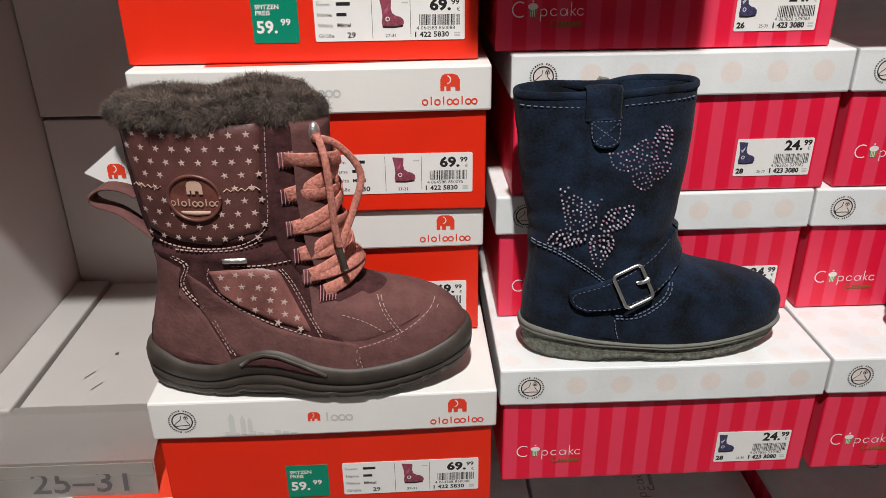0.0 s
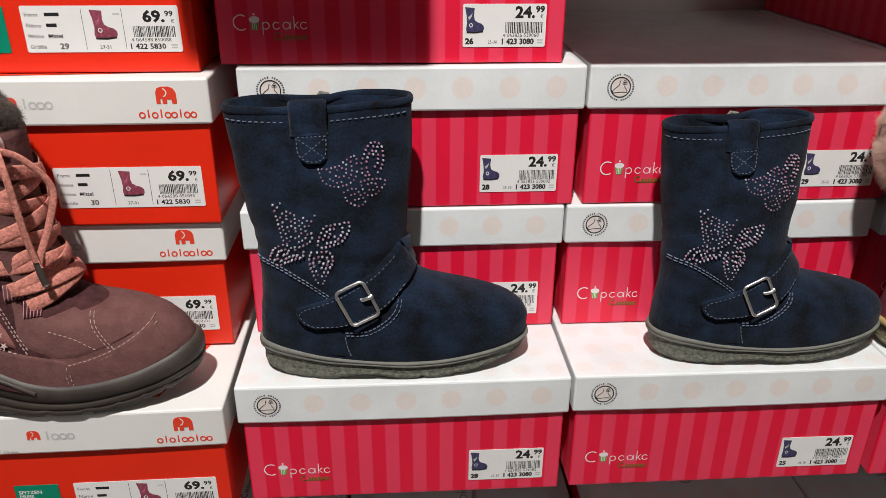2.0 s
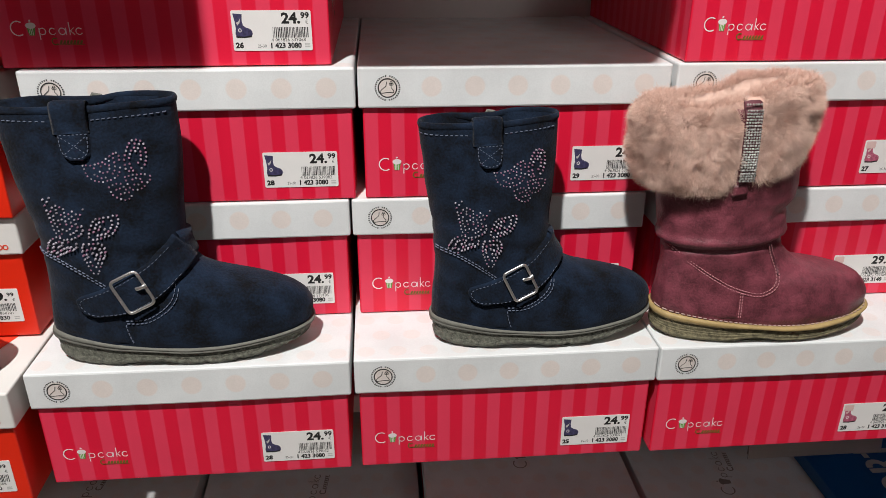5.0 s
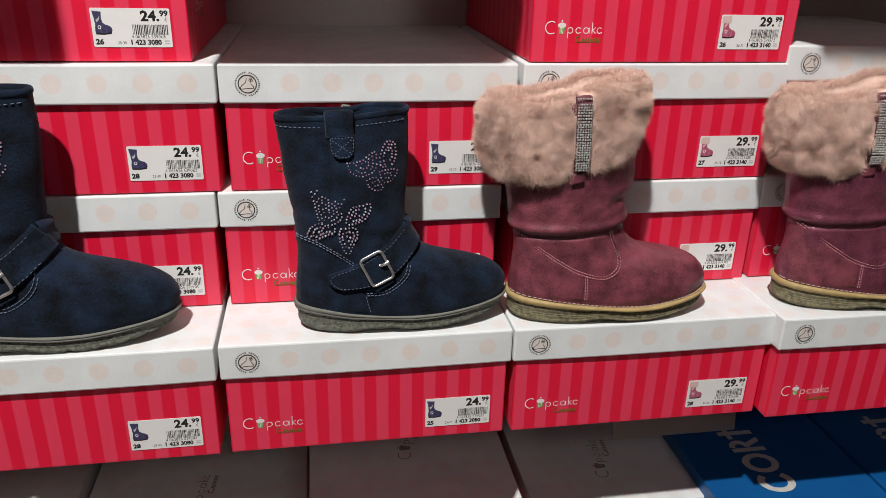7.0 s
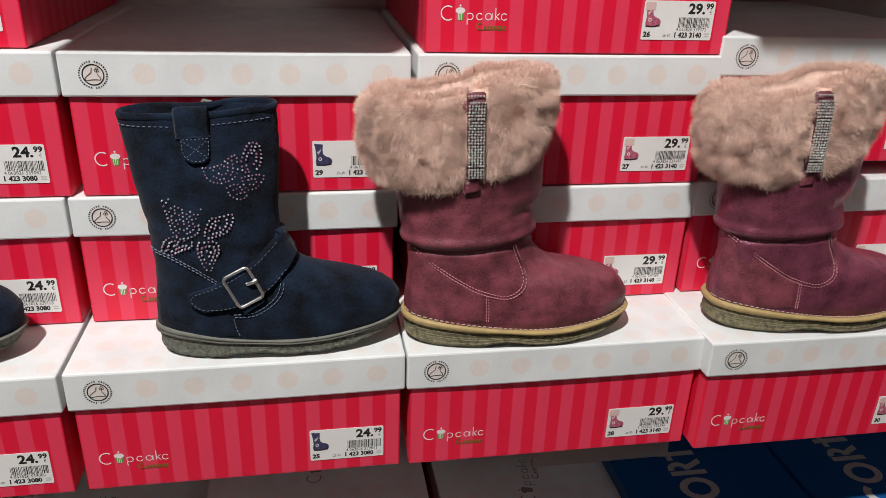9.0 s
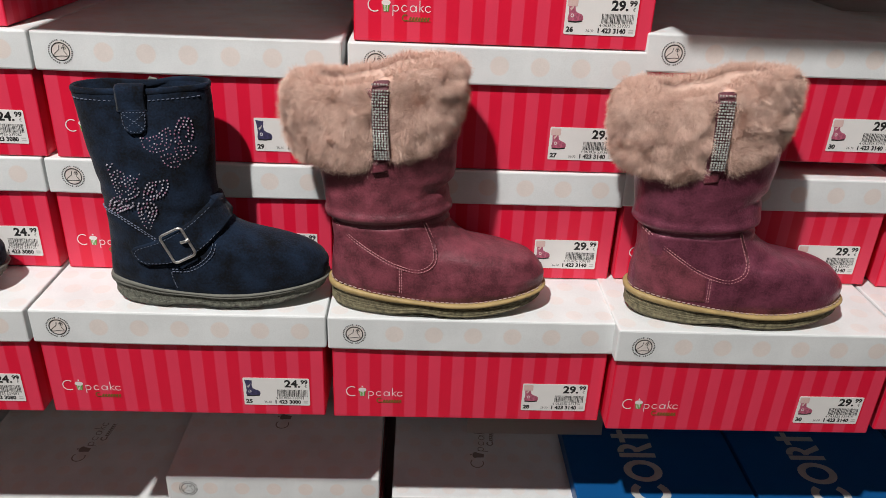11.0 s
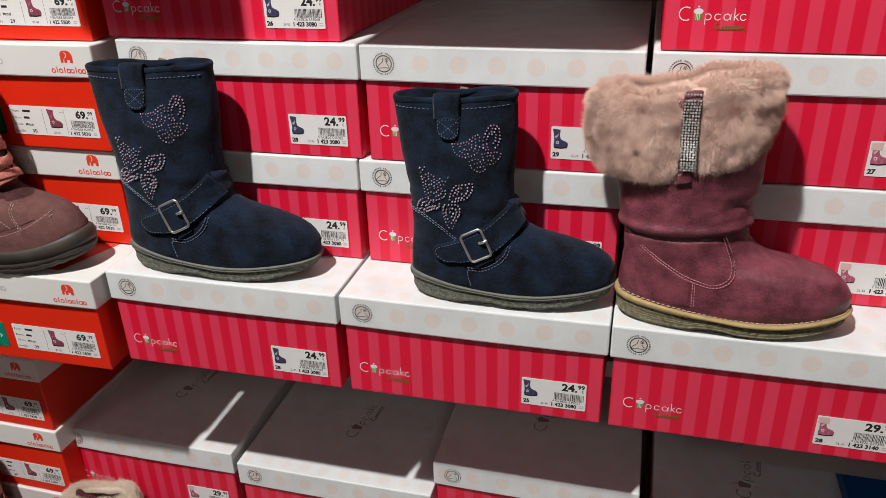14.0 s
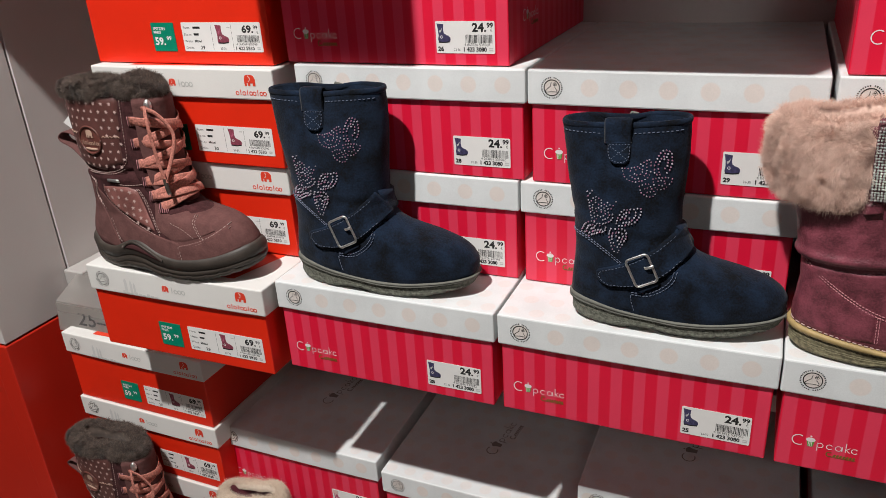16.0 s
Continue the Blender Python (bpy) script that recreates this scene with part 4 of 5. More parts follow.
def clump(seed, pts, freq):
    """Smooth random values from -1 to 1 over an array of points."""
    table = np.random.default_rng(seed).uniform(-1, 1, (24, 24, 24))
    q = pts * freq + 400.0
    i = np.floor(q).astype(int)
    f = q - i
    f = f * f * (3 - 2 * f)
    out = 0.0
    for dx in (0, 1):
        for dy in (0, 1):
            for dz in (0, 1):
                w = np.abs(1 - dx - f[:, 0]) * np.abs(1 - dy - f[:, 1]) * np.abs(1 - dz - f[:, 2])
                out = out + w * table[(i[:, 0] + dx) % 24, (i[:, 1] + dy) % 24, (i[:, 2] + dz) % 24]
    return out


def unit(v):
    return v / np.maximum(np.linalg.norm(v, axis=1, keepdims=True), 1e-9)


def fur(name, roots, m, length, width, seed, wild=0.2):
    """Hair: one bent tapering blade a root. roots: arrays of points, lie and outward direction."""
    rng = np.random.default_rng(seed)
    p, d, n = roots
    k = len(p)
    tuft = 1 + 0.30 * clump(seed, p, 110.0)
    L, w = (length * rng.uniform(0.55, 1.2, k) * tuft)[:, None], (width * rng.uniform(0.7, 1.3, k))[:, None]
    d = unit(d + rng.normal(0, wild, (k, 3)))
    s = unit(np.cross(d, n) + rng.normal(0, 0.35, (k, 3))) * w / 2
    q = p + unit(n * 0.80 + d * 0.6) * L * 0.5
    e = q + unit(n * 0.35 + d * 0.95) * L * 0.55
    vs = np.stack([p + s, p - s, q + s * 0.8, q - s * 0.8, e], 1).reshape(-1, 3)
    o = np.arange(k)[:, None] * 5
    loops = np.concatenate([o + [0, 1, 3, 2], o + [2, 3, 4]], 1).reshape(-1)
    me = bpy.data.meshes.new(name)
    me.vertices.add(len(vs))
    me.vertices.foreach_set("co", vs.reshape(-1))
    me.loops.add(len(loops))
    me.loops.foreach_set("vertex_index", loops)
    me.polygons.add(2 * k)
    me.polygons.foreach_set("loop_start", (np.arange(k)[:, None] * 7 + [0, 4]).reshape(-1))
    me.update(calc_edges=True)
    me.materials.append(m)
    return me


def gem_field(poly, pitch, seed):
    """Stones over a wing: a row along its edge and rows that follow the edge inwards."""
    rnd, out = random.Random(seed), []
    mid = Vector((sum(p[0] for p in poly) / len(poly), sum(p[1] for p in poly) / len(poly)))
    reach = max((Vector(p) - mid).length for p in poly)
    size = 1.0
    while size > 0.08:
        ring_pts = [mid + (Vector(p) - mid) * size for p in poly]
        run = spline([(p.x, p.y, 0) for p in ring_pts + ring_pts[:1]], 160)
        for p in run:
            if all((Vector((p.x, p.y)) - Vector(o)).length > pitch * 0.86 for o in out):
                out.append((p.x, p.y))
        size -= pitch / reach * 0.86
    return [(x + rnd.gauss(0, pitch * 0.05), z + rnd.gauss(0, pitch * 0.05)) for x, z in out if rnd.random() > 0.04]


def buckle(last, cx, cz, wide, tall, tilt, m, parent):
    """A metal frame with a short prong over its outer bar, lying on the strap."""
    p0, n = last.near(cx, cz, 0.0058)
    t = Vector((math.cos(radians(tilt)), 0, math.sin(radians(tilt))))
    t = (t - n * t.dot(n)).normalized()
    b = n.cross(t).normalized()
    if b.z < 0:
        b = -b
    loop, r, h, c = [], wide / 2, tall / 2, 0.0034
    for px, pz, a0 in ((r, -h, -90), (r, h, 0), (-r, h, 90), (-r, -h, 180)):
        cxr, czr = px - math.copysign(c, px), pz - math.copysign(c, pz)
        for k in range(6):
            a = radians(a0 + 18 * k)
            loop.append((cxr + c * math.cos(a), czr + c * math.sin(a)))
    vs, fs, q = [], [], 10
    k = len(loop)
    for i, (u, v) in enumerate(loop):
        e = Vector(loop[(i + 1) % k]) - Vector(loop[i - 1])
        d = Vector((e.y, -e.x)).normalized()
        for j in range(q):
            a = 2 * math.pi * j / q
            vs.append(p0 + t * (u + d.x * 0.00125 * math.cos(a)) + b * (v + d.y * 0.00125 * math.cos(a)) + n * 0.0010 * math.sin(a))
    for i in range(k):
        for j in range(q):
            fs.append((i * q + j, ((i + 1) % k) * q + j, ((i + 1) % k) * q + (j + 1) % q, i * q + (j + 1) % q))
    ob = part("buckle", mesh_of("buckle", vs, fs, m, True), parent, "rounded square polished steel buckle")
    pts = [(p0 + t * (r * u) + b * 0.001 + n * g, n) for u, g in ((1.12, 0.0006), (1.0, 0.0017), (0.8, 0.0016), (0.55, 0.0008), (0.35, -0.0012))]
    part("prong", ribbon(pts, 0.0028, 0.0009, m, "prong"), ob, "short steel prong")
    return ob


def navy_boot(m, label, slim=0.0):
    ob = thing("boot", m, label, "boot", "navy buckle boots")

    def shaft(p):
        v = max(0.0, (p.z - 0.12) / 0.09)
        pinch = math.exp(-((p.x - 0.048) / 0.019) ** 2)
        return Vector((p.x, p.y * (1 - 0.34 * pinch * v * v), p.z + 0.030 * (p.x - 0.045) * v - 0.0035 * pinch * v * v))

    last = Last([(0.010, 0.003, 0.198, 0.0325, 2.5), (0.022, 0.0, 0.2050, 0.0350, 2.5), (0.034, 0.0005, 0.2055, 0.0350, 2.4), (0.043, 0.0012, 0.2010, 0.0342, 2.3), (0.051, 0.002, 0.191, 0.0335, 2.25),
                 (0.056, 0.003, 0.178, 0.033, 2.2), (0.0605, 0.0035, 0.159, 0.0325, 2.15), (0.066, 0.004, 0.1385, 0.032, 2.1), (0.073, 0.0045, 0.1245, 0.0315, 2.1), (0.082, 0.005, 0.1160, 0.0315, 2.1),
                 (0.093, 0.0037, 0.1115 - 0.4 * slim, 0.0315, 2.1), (0.104, 0.002, 0.1110 - 0.7 * slim, 0.0315, 2.15), (0.120, -0.0003 + 0.2 * slim, 0.1125 - slim, 0.0305, 2.2), (0.150, -0.0042 + 0.3 * slim, 0.1155 - slim, 0.0285, 2.3), (0.180, -0.0083 + 0.4 * slim, 0.1170 - slim, 0.0250, 2.35), (0.2055, -0.0105 + 0.4 * slim, 0.1172 - slim, 0.0220, 2.4)], 0.2065, 0.004, shaft)
    crease = lambda x, z: -0.0016 * math.exp(-((z - 0.098 + (x - 0.05) * 0.12) / 0.006) ** 2) - 0.0011 * math.exp(-((z - 0.125 - (x - 0.02) * 0.5) / 0.005) ** 2) * max(0.0, 1 - x / 0.05)
    part("upper", skin(last, 0.012, 0.2045, 90, 120, M["navy"], "upper", 0.0011, fold=crease, seed=3.1), ob, "navy suede upper")
    part("hem", hem(last, 0.2040, 0.0017, 0.0030, M["navy"], "hem"), ob, "rolled navy suede top hem")
    top = [(0.0, 0.0270), (0.010, 0.0268), (0.030, 0.0245), (0.050, 0.0205), (0.074, 0.0178), (0.108, 0.0150), (0.138, 0.0160), (0.170, 0.0192), (0.190, 0.0212), (0.2065, 0.0225)]
    under = [(0.0, 0.0045), (0.010, 0.0015), (0.025, 0.0), (0.055, 0.0), (0.068, 0.0036), (0.088, 0.0036), (0.102, 0.0), (0.135, 0.0), (0.160, 0.0028), (0.185, 0.0080), (0.2065, 0.0120)]
    part("sole", sole(last, [(0.0, -0.0035), (0.05, -0.0006), (0.14, 0.0004), (0.22, 0.0008), (0.28, 0.0002), (0.40, 0.0004), (0.66, 0.0006), (0.72, 0.0002), (0.76, -0.001)], M["grey_sole_rough"], "sole", top, under, notch=26), ob, "grey rough rubber sole")
    part("welt", sole(last, [(0.70, -0.002), (0.71, 0.0012), (0.75, 0.0022), (0.83, 0.0022), (0.86, 0.0014), (0.89, 0.0022), (0.97, 0.0016), (1.0, 0.0004), (1.0, -0.004)], M["grey_sole"], "welt", top, under), ob, "smooth grey rubber rim")
    # heel counter, strap and tab
    part("heel_counter", sheet(last, [(0.006, 0.094), (0.018, 0.0915), (0.030, 0.0855), (0.044, 0.0765), (0.058, 0.066)], [(0.001, 0.027), (0.015, 0.026), (0.035, 0.024), (0.050, 0.021), (0.067, 0.020)], M["navy"], "heel_counter", 0.0010, 14), ob)
    part("strap", sheet(last, [(0.0305, 0.0575), (0.0315, 0.0612), (0.037, 0.0640), (0.061, 0.0735), (0.086, 0.088), (0.100, 0.101), (0.1045, 0.107)], [(0.0315, 0.0535), (0.0360, 0.0475), (0.044, 0.0440), (0.067, 0.0475), (0.095, 0.0610), (0.110, 0.074), (0.1175, 0.081)], M["navy"], "strap", 0.0042, 18, 70), ob, "navy suede ankle strap")
    part("strap_end", band(last, -25, 62, 0.107, 0.102, 0.0812, 0.0800, 0.0038, M["navy"], "strap_end"), ob)
    tab = part("pull_tab", sheet(last, [(0.0345, 0.2045), (0.0350, 0.196), (0.0368, 0.182), (0.0395, 0.172), (0.0450, 0.1685)], [(0.0600, 0.2045), (0.0600, 0.196), (0.0605, 0.182), (0.0595, 0.172), (0.0540, 0.1685)], M["navy"], "pull_tab", 0.0030, 10, 34), ob, "navy suede pull tab with a stitched cross")
    near = last.near(0.0472, 0.196, 0.0032)[0]
    fold = [last.near(0.0475, 0.1885, 0.0024)[0], near, last.near(0.0472, 0.2020, 0.0048)[0], near + Vector((0, 0.0015, 0.0128)), near + Vector((0, 0.0065, 0.0138)), near + Vector((0, 0.0095, 0.0085)), near + Vector((0, 0.0100, -0.006))]
    lie = [Vector((0, -1, 0)), Vector((0, -1, 0)), Vector((0, -1, 0.1)), Vector((0, -0.6, 0.8)), Vector((0, 0.2, 1)), Vector((0, 1, 0.2)), Vector((0, 1, 0))]
    part("tab_fold", ribbon(list(zip(spline(fold, 21), [v.normalized() for v in spline(lie, 21)])), 0.0252, 0.0010, M["navy"], "tab_fold"), tab)
    thread = [part("stitching", stitches(last, [[(0.0385, 0.1875), (0.0590, 0.1875)], [(0.0385, 0.1875), (0.0400, 0.175), (0.0490, 0.1705), (0.0575, 0.174), (0.0590, 0.1875)], [(0.0395, 0.186), (0.0570, 0.1735)], [(0.0580, 0.186), (0.0410, 0.1735)]], M["navy_thread"], step=0.0030, length=0.0019, width=0.0006, out=0.0030), ob, "pale thread"),
              part("stitching", stitches(last, [[(0.004, 0.0970), (0.018, 0.0945), (0.030, 0.0885), (0.044, 0.0795), (0.056, 0.0700)], [(0.004, 0.0945), (0.018, 0.0920), (0.030, 0.0860), (0.044, 0.0770), (0.055, 0.0680)],
                                                [(0.0640, 0.0415), (0.080, 0.0425), (0.0935, 0.0500), (0.1015, 0.0590), (0.1040, 0.069)], [(0.0645, 0.0392), (0.081, 0.0400), (0.0955, 0.0480), (0.1040, 0.0575), (0.1065, 0.068)], [(0.0680, 0.022), (0.0655, 0.030), (0.0640, 0.040)]], M["navy_thread"], width=0.0006, length=0.0025, out=0.0010), ob, "pale blue thread"),
              part("stitching", stitches(last, [[(-0.008, 0.1975), (0.012, 0.1972), (0.034, 0.1970)], [(0.061, 0.1970), (0.085, 0.1972), (0.113 - slim, 0.1975)]], M["navy_thread"], step=0.0040, length=0.0024, width=0.0006, out=0.0006), ob, "pale blue thread"),
              part("stitching", stitches(last, [[(0.0440, 0.0472), (0.0385, 0.0490), (0.0345, 0.0530), (0.0335, 0.0565), (0.0350, 0.0595), (0.0400, 0.0625), (0.061, 0.0712), (0.086, 0.0857), (0.100, 0.0985)], [(0.0440, 0.0472), (0.067, 0.0500), (0.094, 0.0632), (0.109, 0.0762)]], M["navy_thread"], width=0.0006, length=0.0025, out=0.0043), ob, "pale blue thread")]
    for o in thread:
        tagged(o, kind="stuff")
    buckle(last, 0.0742, 0.0672, 0.0215, 0.0285, 25, M["chrome"], ob)
    # two butterflies of set stones, four wings each
    lower = [[(0.0198, 0.1402), (0.0326, 0.1341), (0.0419, 0.1297), (0.0450, 0.1166), (0.0402, 0.1120), (0.0327, 0.1095), (0.0252, 0.1149), (0.0220, 0.1289)],
             [(0.0385, 0.1064), (0.0371, 0.1023), (0.0292, 0.0985), (0.0198, 0.0940), (0.0141, 0.0966), (0.0169, 0.1054), (0.0253, 0.1110), (0.0326, 0.1074)],
             [(0.0491, 0.1141), (0.0541, 0.1244), (0.0619, 0.1259), (0.0709, 0.1266), (0.0693, 0.1181), (0.0635, 0.1122), (0.0534, 0.1095), (0.0490, 0.1110)],
             [(0.0478, 0.1061), (0.0566, 0.1055), (0.0582, 0.0982), (0.0548, 0.0908), (0.0499, 0.0815), (0.0455, 0.0861), (0.0422, 0.0968), (0.0431, 0.1054)]]
    upper = [[(0.0519, 0.1651), (0.0640, 0.1661), (0.0763, 0.1729), (0.0782, 0.1674), (0.0768, 0.1586), (0.0721, 0.1545), (0.0631, 0.1526), (0.0549, 0.1574)],
             [(0.0812, 0.1674), (0.0843, 0.1759), (0.0891, 0.1805), (0.0947, 0.1781), (0.0957, 0.1694), (0.0937, 0.1615), (0.0863, 0.1590), (0.0815, 0.1604)],
             [(0.0800, 0.1555), (0.0879, 0.1560), (0.0967, 0.1540), (0.0936, 0.1486), (0.0877, 0.1450), (0.0822, 0.1470)],
             [(0.0686, 0.1489), (0.0761, 0.1510), (0.0795, 0.1462), (0.0825, 0.1414), (0.0783, 0.1382), (0.0709, 0.1425)]]
    first = [q for k, w in enumerate(lower) for q in gem_field(w, 0.0033, 5 + k)] + [(0.0455, 0.1290), (0.0478, 0.1330), (0.0250, 0.1415)]
    second = [q for k, w in enumerate(upper) for q in gem_field(w, 0.0031, 15 + k)]
    tagged(part("rhinestone_pattern", gems(last, first[::2] + first[1::4] + second[::3], M["gem"], "rhinestone_pattern", 0.00106), ob, "pale glass stones in two butterflies"), kind="stuff")
    tagged(part("rhinestone_pattern", gems(last, first[3::4] + second[1::3] + second[2::3], M["gem_pink"], "rhinestone_pattern", 0.00106), ob, "rosy glass stones in two butterflies"), kind="stuff")
    part("zip_pull", ribbon([(Vector((0.050, 0.020, 0.200)), Vector((0, -1, 0))), (Vector((0.054, 0.019, 0.2060)), Vector((0, -1, 0))), (Vector((0.060, 0.019, 0.2045)), Vector((0, -1, 0)))], 0.0030, 0.0009, M["grey_sole"], "zip_pull"), ob, "dull grey zip pull")
    return ob


def cuff_roots(last, count, seed, skip, droop, lump, crown):
    """Roots all over a roll and, for crown of them, over its upper edge. skip: middle and half width, in degrees, of a bare stripe."""
    rng = np.random.default_rng(seed)
    na, nz = 144, 30
    grid = [[last.round(last.z0 + (last.z1 - last.z0) * j / (nz - 1), -180 + 360 * i / na) for j in range(nz)] for i in range(na + 1)]
    P, N = np.array([[g[0] for g in r] for r in grid]), np.array([[g[1] for g in r] for r in grid])
    u, v = rng.uniform(0, na - 1e-6, count), rng.uniform(0, nz - 1 - 1e-6, count)
    if skip:
        keep = np.abs(u / na * 360 - 180 - skip[0]) > skip[1] * rng.uniform(0.75, 1.05, count)
        u, v = u[keep], v[keep]
    i, j = u.astype(int), v.astype(int)
    fu, fv = (u - i)[:, None], (v - j)[:, None]
    mix = lambda A: (A[i, j] * (1 - fu) + A[i + 1, j] * fu) * (1 - fv) + (A[i, j + 1] * (1 - fu) + A[i + 1, j + 1] * fu) * fv
    p, n = mix(P), unit(mix(N))
    lie = np.stack([clump(seed + 1, p, 120.0), clump(seed + 2, p, 120.0), clump(seed + 3, p, 120.0)], 1) * 1.0
    lie[:, 2] -= droop
    p = p + n * (lump * clump(17, p, 42.0))[:, None]
    a = rng.uniform(-180, 180, crown)
    if skip:
        a = a[np.abs(a - skip[0]) > 0.35 * skip[1]]
    top = np.array([last.at(last.z1 - 0.0005, b, o) for b, o in zip(a, rng.uniform(-0.015, 0.002, len(a)))])
    up = unit(np.concatenate([rng.normal(0, 0.3, (len(a), 2)), np.ones((len(a), 1))], 1))
    side = np.concatenate([rng.normal(0, 0.5, (len(a), 2)), np.full((len(a), 1), 0.2)], 1)
    return np.concatenate([p, top]), np.concatenate([lie, side]), np.concatenate([n, up])


def cuff_base(last, m, name, lump, turns=96, steps=22):
    """A soft roll, closed at top and bottom towards the leg."""
    vs, fs = [], []
    zs = [last.z0 + (last.z1 - last.z0) * k / (steps - 1) for k in range(steps)]
    rows = [(zs[0], -0.016)] + [(z, 0.0) for z in zs] + [(zs[-1] - 0.001, -0.014), (zs[-1] - 0.02, -0.018)]
    for z, o in rows:
        pts = [last.at(z, 360 * i / turns, o) for i in range(turns)]
        bumps = clump(17, np.array(pts), 42.0)
        for p, c in zip(pts, bumps):
            n = Vector((p.x - sum(last.slice(z)[:2]) / 2, p.y, 0)).normalized()
            vs.append(p + n * (lump * float(c) - 0.0006 if o == 0 else 0))
    for k in range(len(rows) - 1):
        for i in range(turns):
            j = (i + 1) % turns
            fs.append((k * turns + i, k * turns + j, (k + 1) * turns + j, (k + 1) * turns + i))
    return mesh_of(name, vs, fs, m, True)


def fur_boot(m, label, gloss=False, cream=False):
    ob = thing("boot", m, label, "boot", "fur-cuffed boots")
    last = Last([(0.012, 0.003, 0.184, 0.033, 2.5), (0.022, 0.0015, 0.1892, 0.0355, 2.5), (0.032, 0.001, 0.190, 0.0355, 2.45), (0.041, 0.0015, 0.185, 0.035, 2.35), (0.048, 0.0018, 0.1775, 0.0345, 2.3),
                 (0.053, 0.002, 0.165, 0.034, 2.2), (0.0565, 0.0025, 0.146, 0.0335, 2.15), (0.0605, 0.003, 0.129, 0.033, 2.1), (0.069, 0.0035, 0.1135, 0.0325, 2.1), (0.079, 0.0030, 0.1025, 0.032, 2.1),
                 (0.090, -0.001, 0.1020, 0.0335, 2.1), (0.102, -0.004, 0.1025, 0.034, 2.1), (0.115, -0.006, 0.1010, 0.0335, 2.1), (0.122, -0.007, 0.1055, 0.034, 2.1), (0.150, -0.010, 0.107, 0.033, 2.1), (0.200, -0.012, 0.110, 0.032, 2.1)], 0.1925, 0.003)
    fold = lambda x, z: 0.0024 * math.exp(-((z - 0.0915 - (x - 0.05) * 0.06) / 0.0045) ** 2) - 0.0036 * math.exp(-((z - 0.0850 - (x - 0.05) * 0.06) / 0.0026) ** 2) - 0.0016 * math.exp(-((z - 0.112 - (x - 0.09) * 0.30) / 0.004) ** 2) * max(0.0, min(1.0, (x - 0.06) / 0.03))
    part("upper", skin(last, 0.014, 0.198, 110, 96, M["wine_gloss" if gloss else "wine"], "upper", 0.0022, fold=fold, seed=9.0 if gloss else 5.0), ob, "wine red worn leather upper")
    top = [(0.0, 0.0255), (0.016, 0.0245), (0.040, 0.0220), (0.058, 0.0200), (0.085, 0.0170), (0.105, 0.0155), (0.130, 0.0160), (0.157, 0.0195), (0.1925, 0.0235)]
    under = [(0.0, 0.0030), (0.012, 0.0), (0.060, 0.0), (0.073, 0.0036), (0.086, 0.0036), (0.100, 0.0), (0.128, 0.0), (0.155, 0.0038), (0.175, 0.0085), (0.1925, 0.0125)]
    ridges = [(0.16 + 0.08 * k + d, o) for k in (0, 2, 3, 5, 6) for d, o in ((0.0, 0.0014), (0.05, 0.0016), (0.058, 0.0013 - 0.0002 * (k % 2)), (0.07, 0.0012))]
    part("sole", sole(last, [(0.0, -0.0035), (0.05, -0.0004), (0.13, 0.0012)] + ridges + [(0.74, 0.001), (0.76, -0.002)], M["olive_sole"], "sole", top, under), ob, "olive brown ridged sole")
    part("welt", sole(last, [(0.70, -0.002), (0.71, 0.0022), (0.76, 0.0036), (0.86, 0.0038), (0.93, 0.0030), (0.96, 0.0008), (0.96, -0.004)], M["welt"], "welt", top, under), ob, "tan rubber welt")
    part("welt_stitching", stitches(last, [[(x, z + 0.0004 - last.lift(x, z)) for x, z in top]], M["cream_thread"], step=0.0042, length=0.003, width=0.0008, out=0.0012), ob, "cream thread")
    part("heel_counter", sheet(last, [(0.003, 0.0840), (0.018, 0.073), (0.032, 0.0635), (0.046, 0.055), (0.060, 0.0490)], [(0.002, 0.023), (0.018, 0.022), (0.032, 0.022), (0.048, 0.022), (0.0615, 0.023)], M["wine"], "heel_counter", 0.0009, 12), ob)
    tagged(part("stitching", stitches(last, [[(0.003, 0.0850), (0.0234, 0.0700), (0.040, 0.0595), (0.055, 0.0515), (0.075, 0.0465), (0.0865, 0.0515), (0.0893, 0.062), (0.083, 0.079), (0.0795, 0.088)],
                                      [(0.003, 0.0826), (0.0234, 0.0676), (0.040, 0.0570), (0.055, 0.0490), (0.076, 0.0440), (0.0888, 0.0500), (0.0918, 0.062), (0.0852, 0.080), (0.0815, 0.088)], [(0.0615, 0.024), (0.0610, 0.036), (0.0605, 0.049)], [(0.0632, 0.024), (0.0628, 0.036), (0.0622, 0.049)]], M["pink_thread"], step=0.0026, length=0.0019, width=0.0006, out=0.0008), ob, "pink thread"), kind="stuff")
    part("instep_seam", ribbon([last.near(x, z, 0.0003) for x, z in ((0.0800, 0.0885), (0.0838, 0.080), (0.0890, 0.070), (0.0912, 0.062))], 0.0020, 0.0006, M["wine_dark"], "instep_seam"), ob)
    def lobes(p):
        v = min(max((p.z - 0.140) / 0.082, 0), 1)
        pinch = math.exp(-((p.x - 0.043) / 0.013) ** 2)
        notch = 0.0040 * math.exp(-((p.x - 0.018) / 0.020) ** 2) * v * v
        up = -notch + max(0.0, p.x - 0.036) * 0.33 * (1 - v) + 0.06 * (p.x - 0.04) * v - 0.006 * pinch * v - 0.008 * v * v * min(max((0.045 - p.x) / 0.03, 0.0), 1.0) + 0.004 * pinch * (1 - v)
        return Vector((p.x, p.y * (1 - 0.10 * pinch), p.z + up - 0.008))

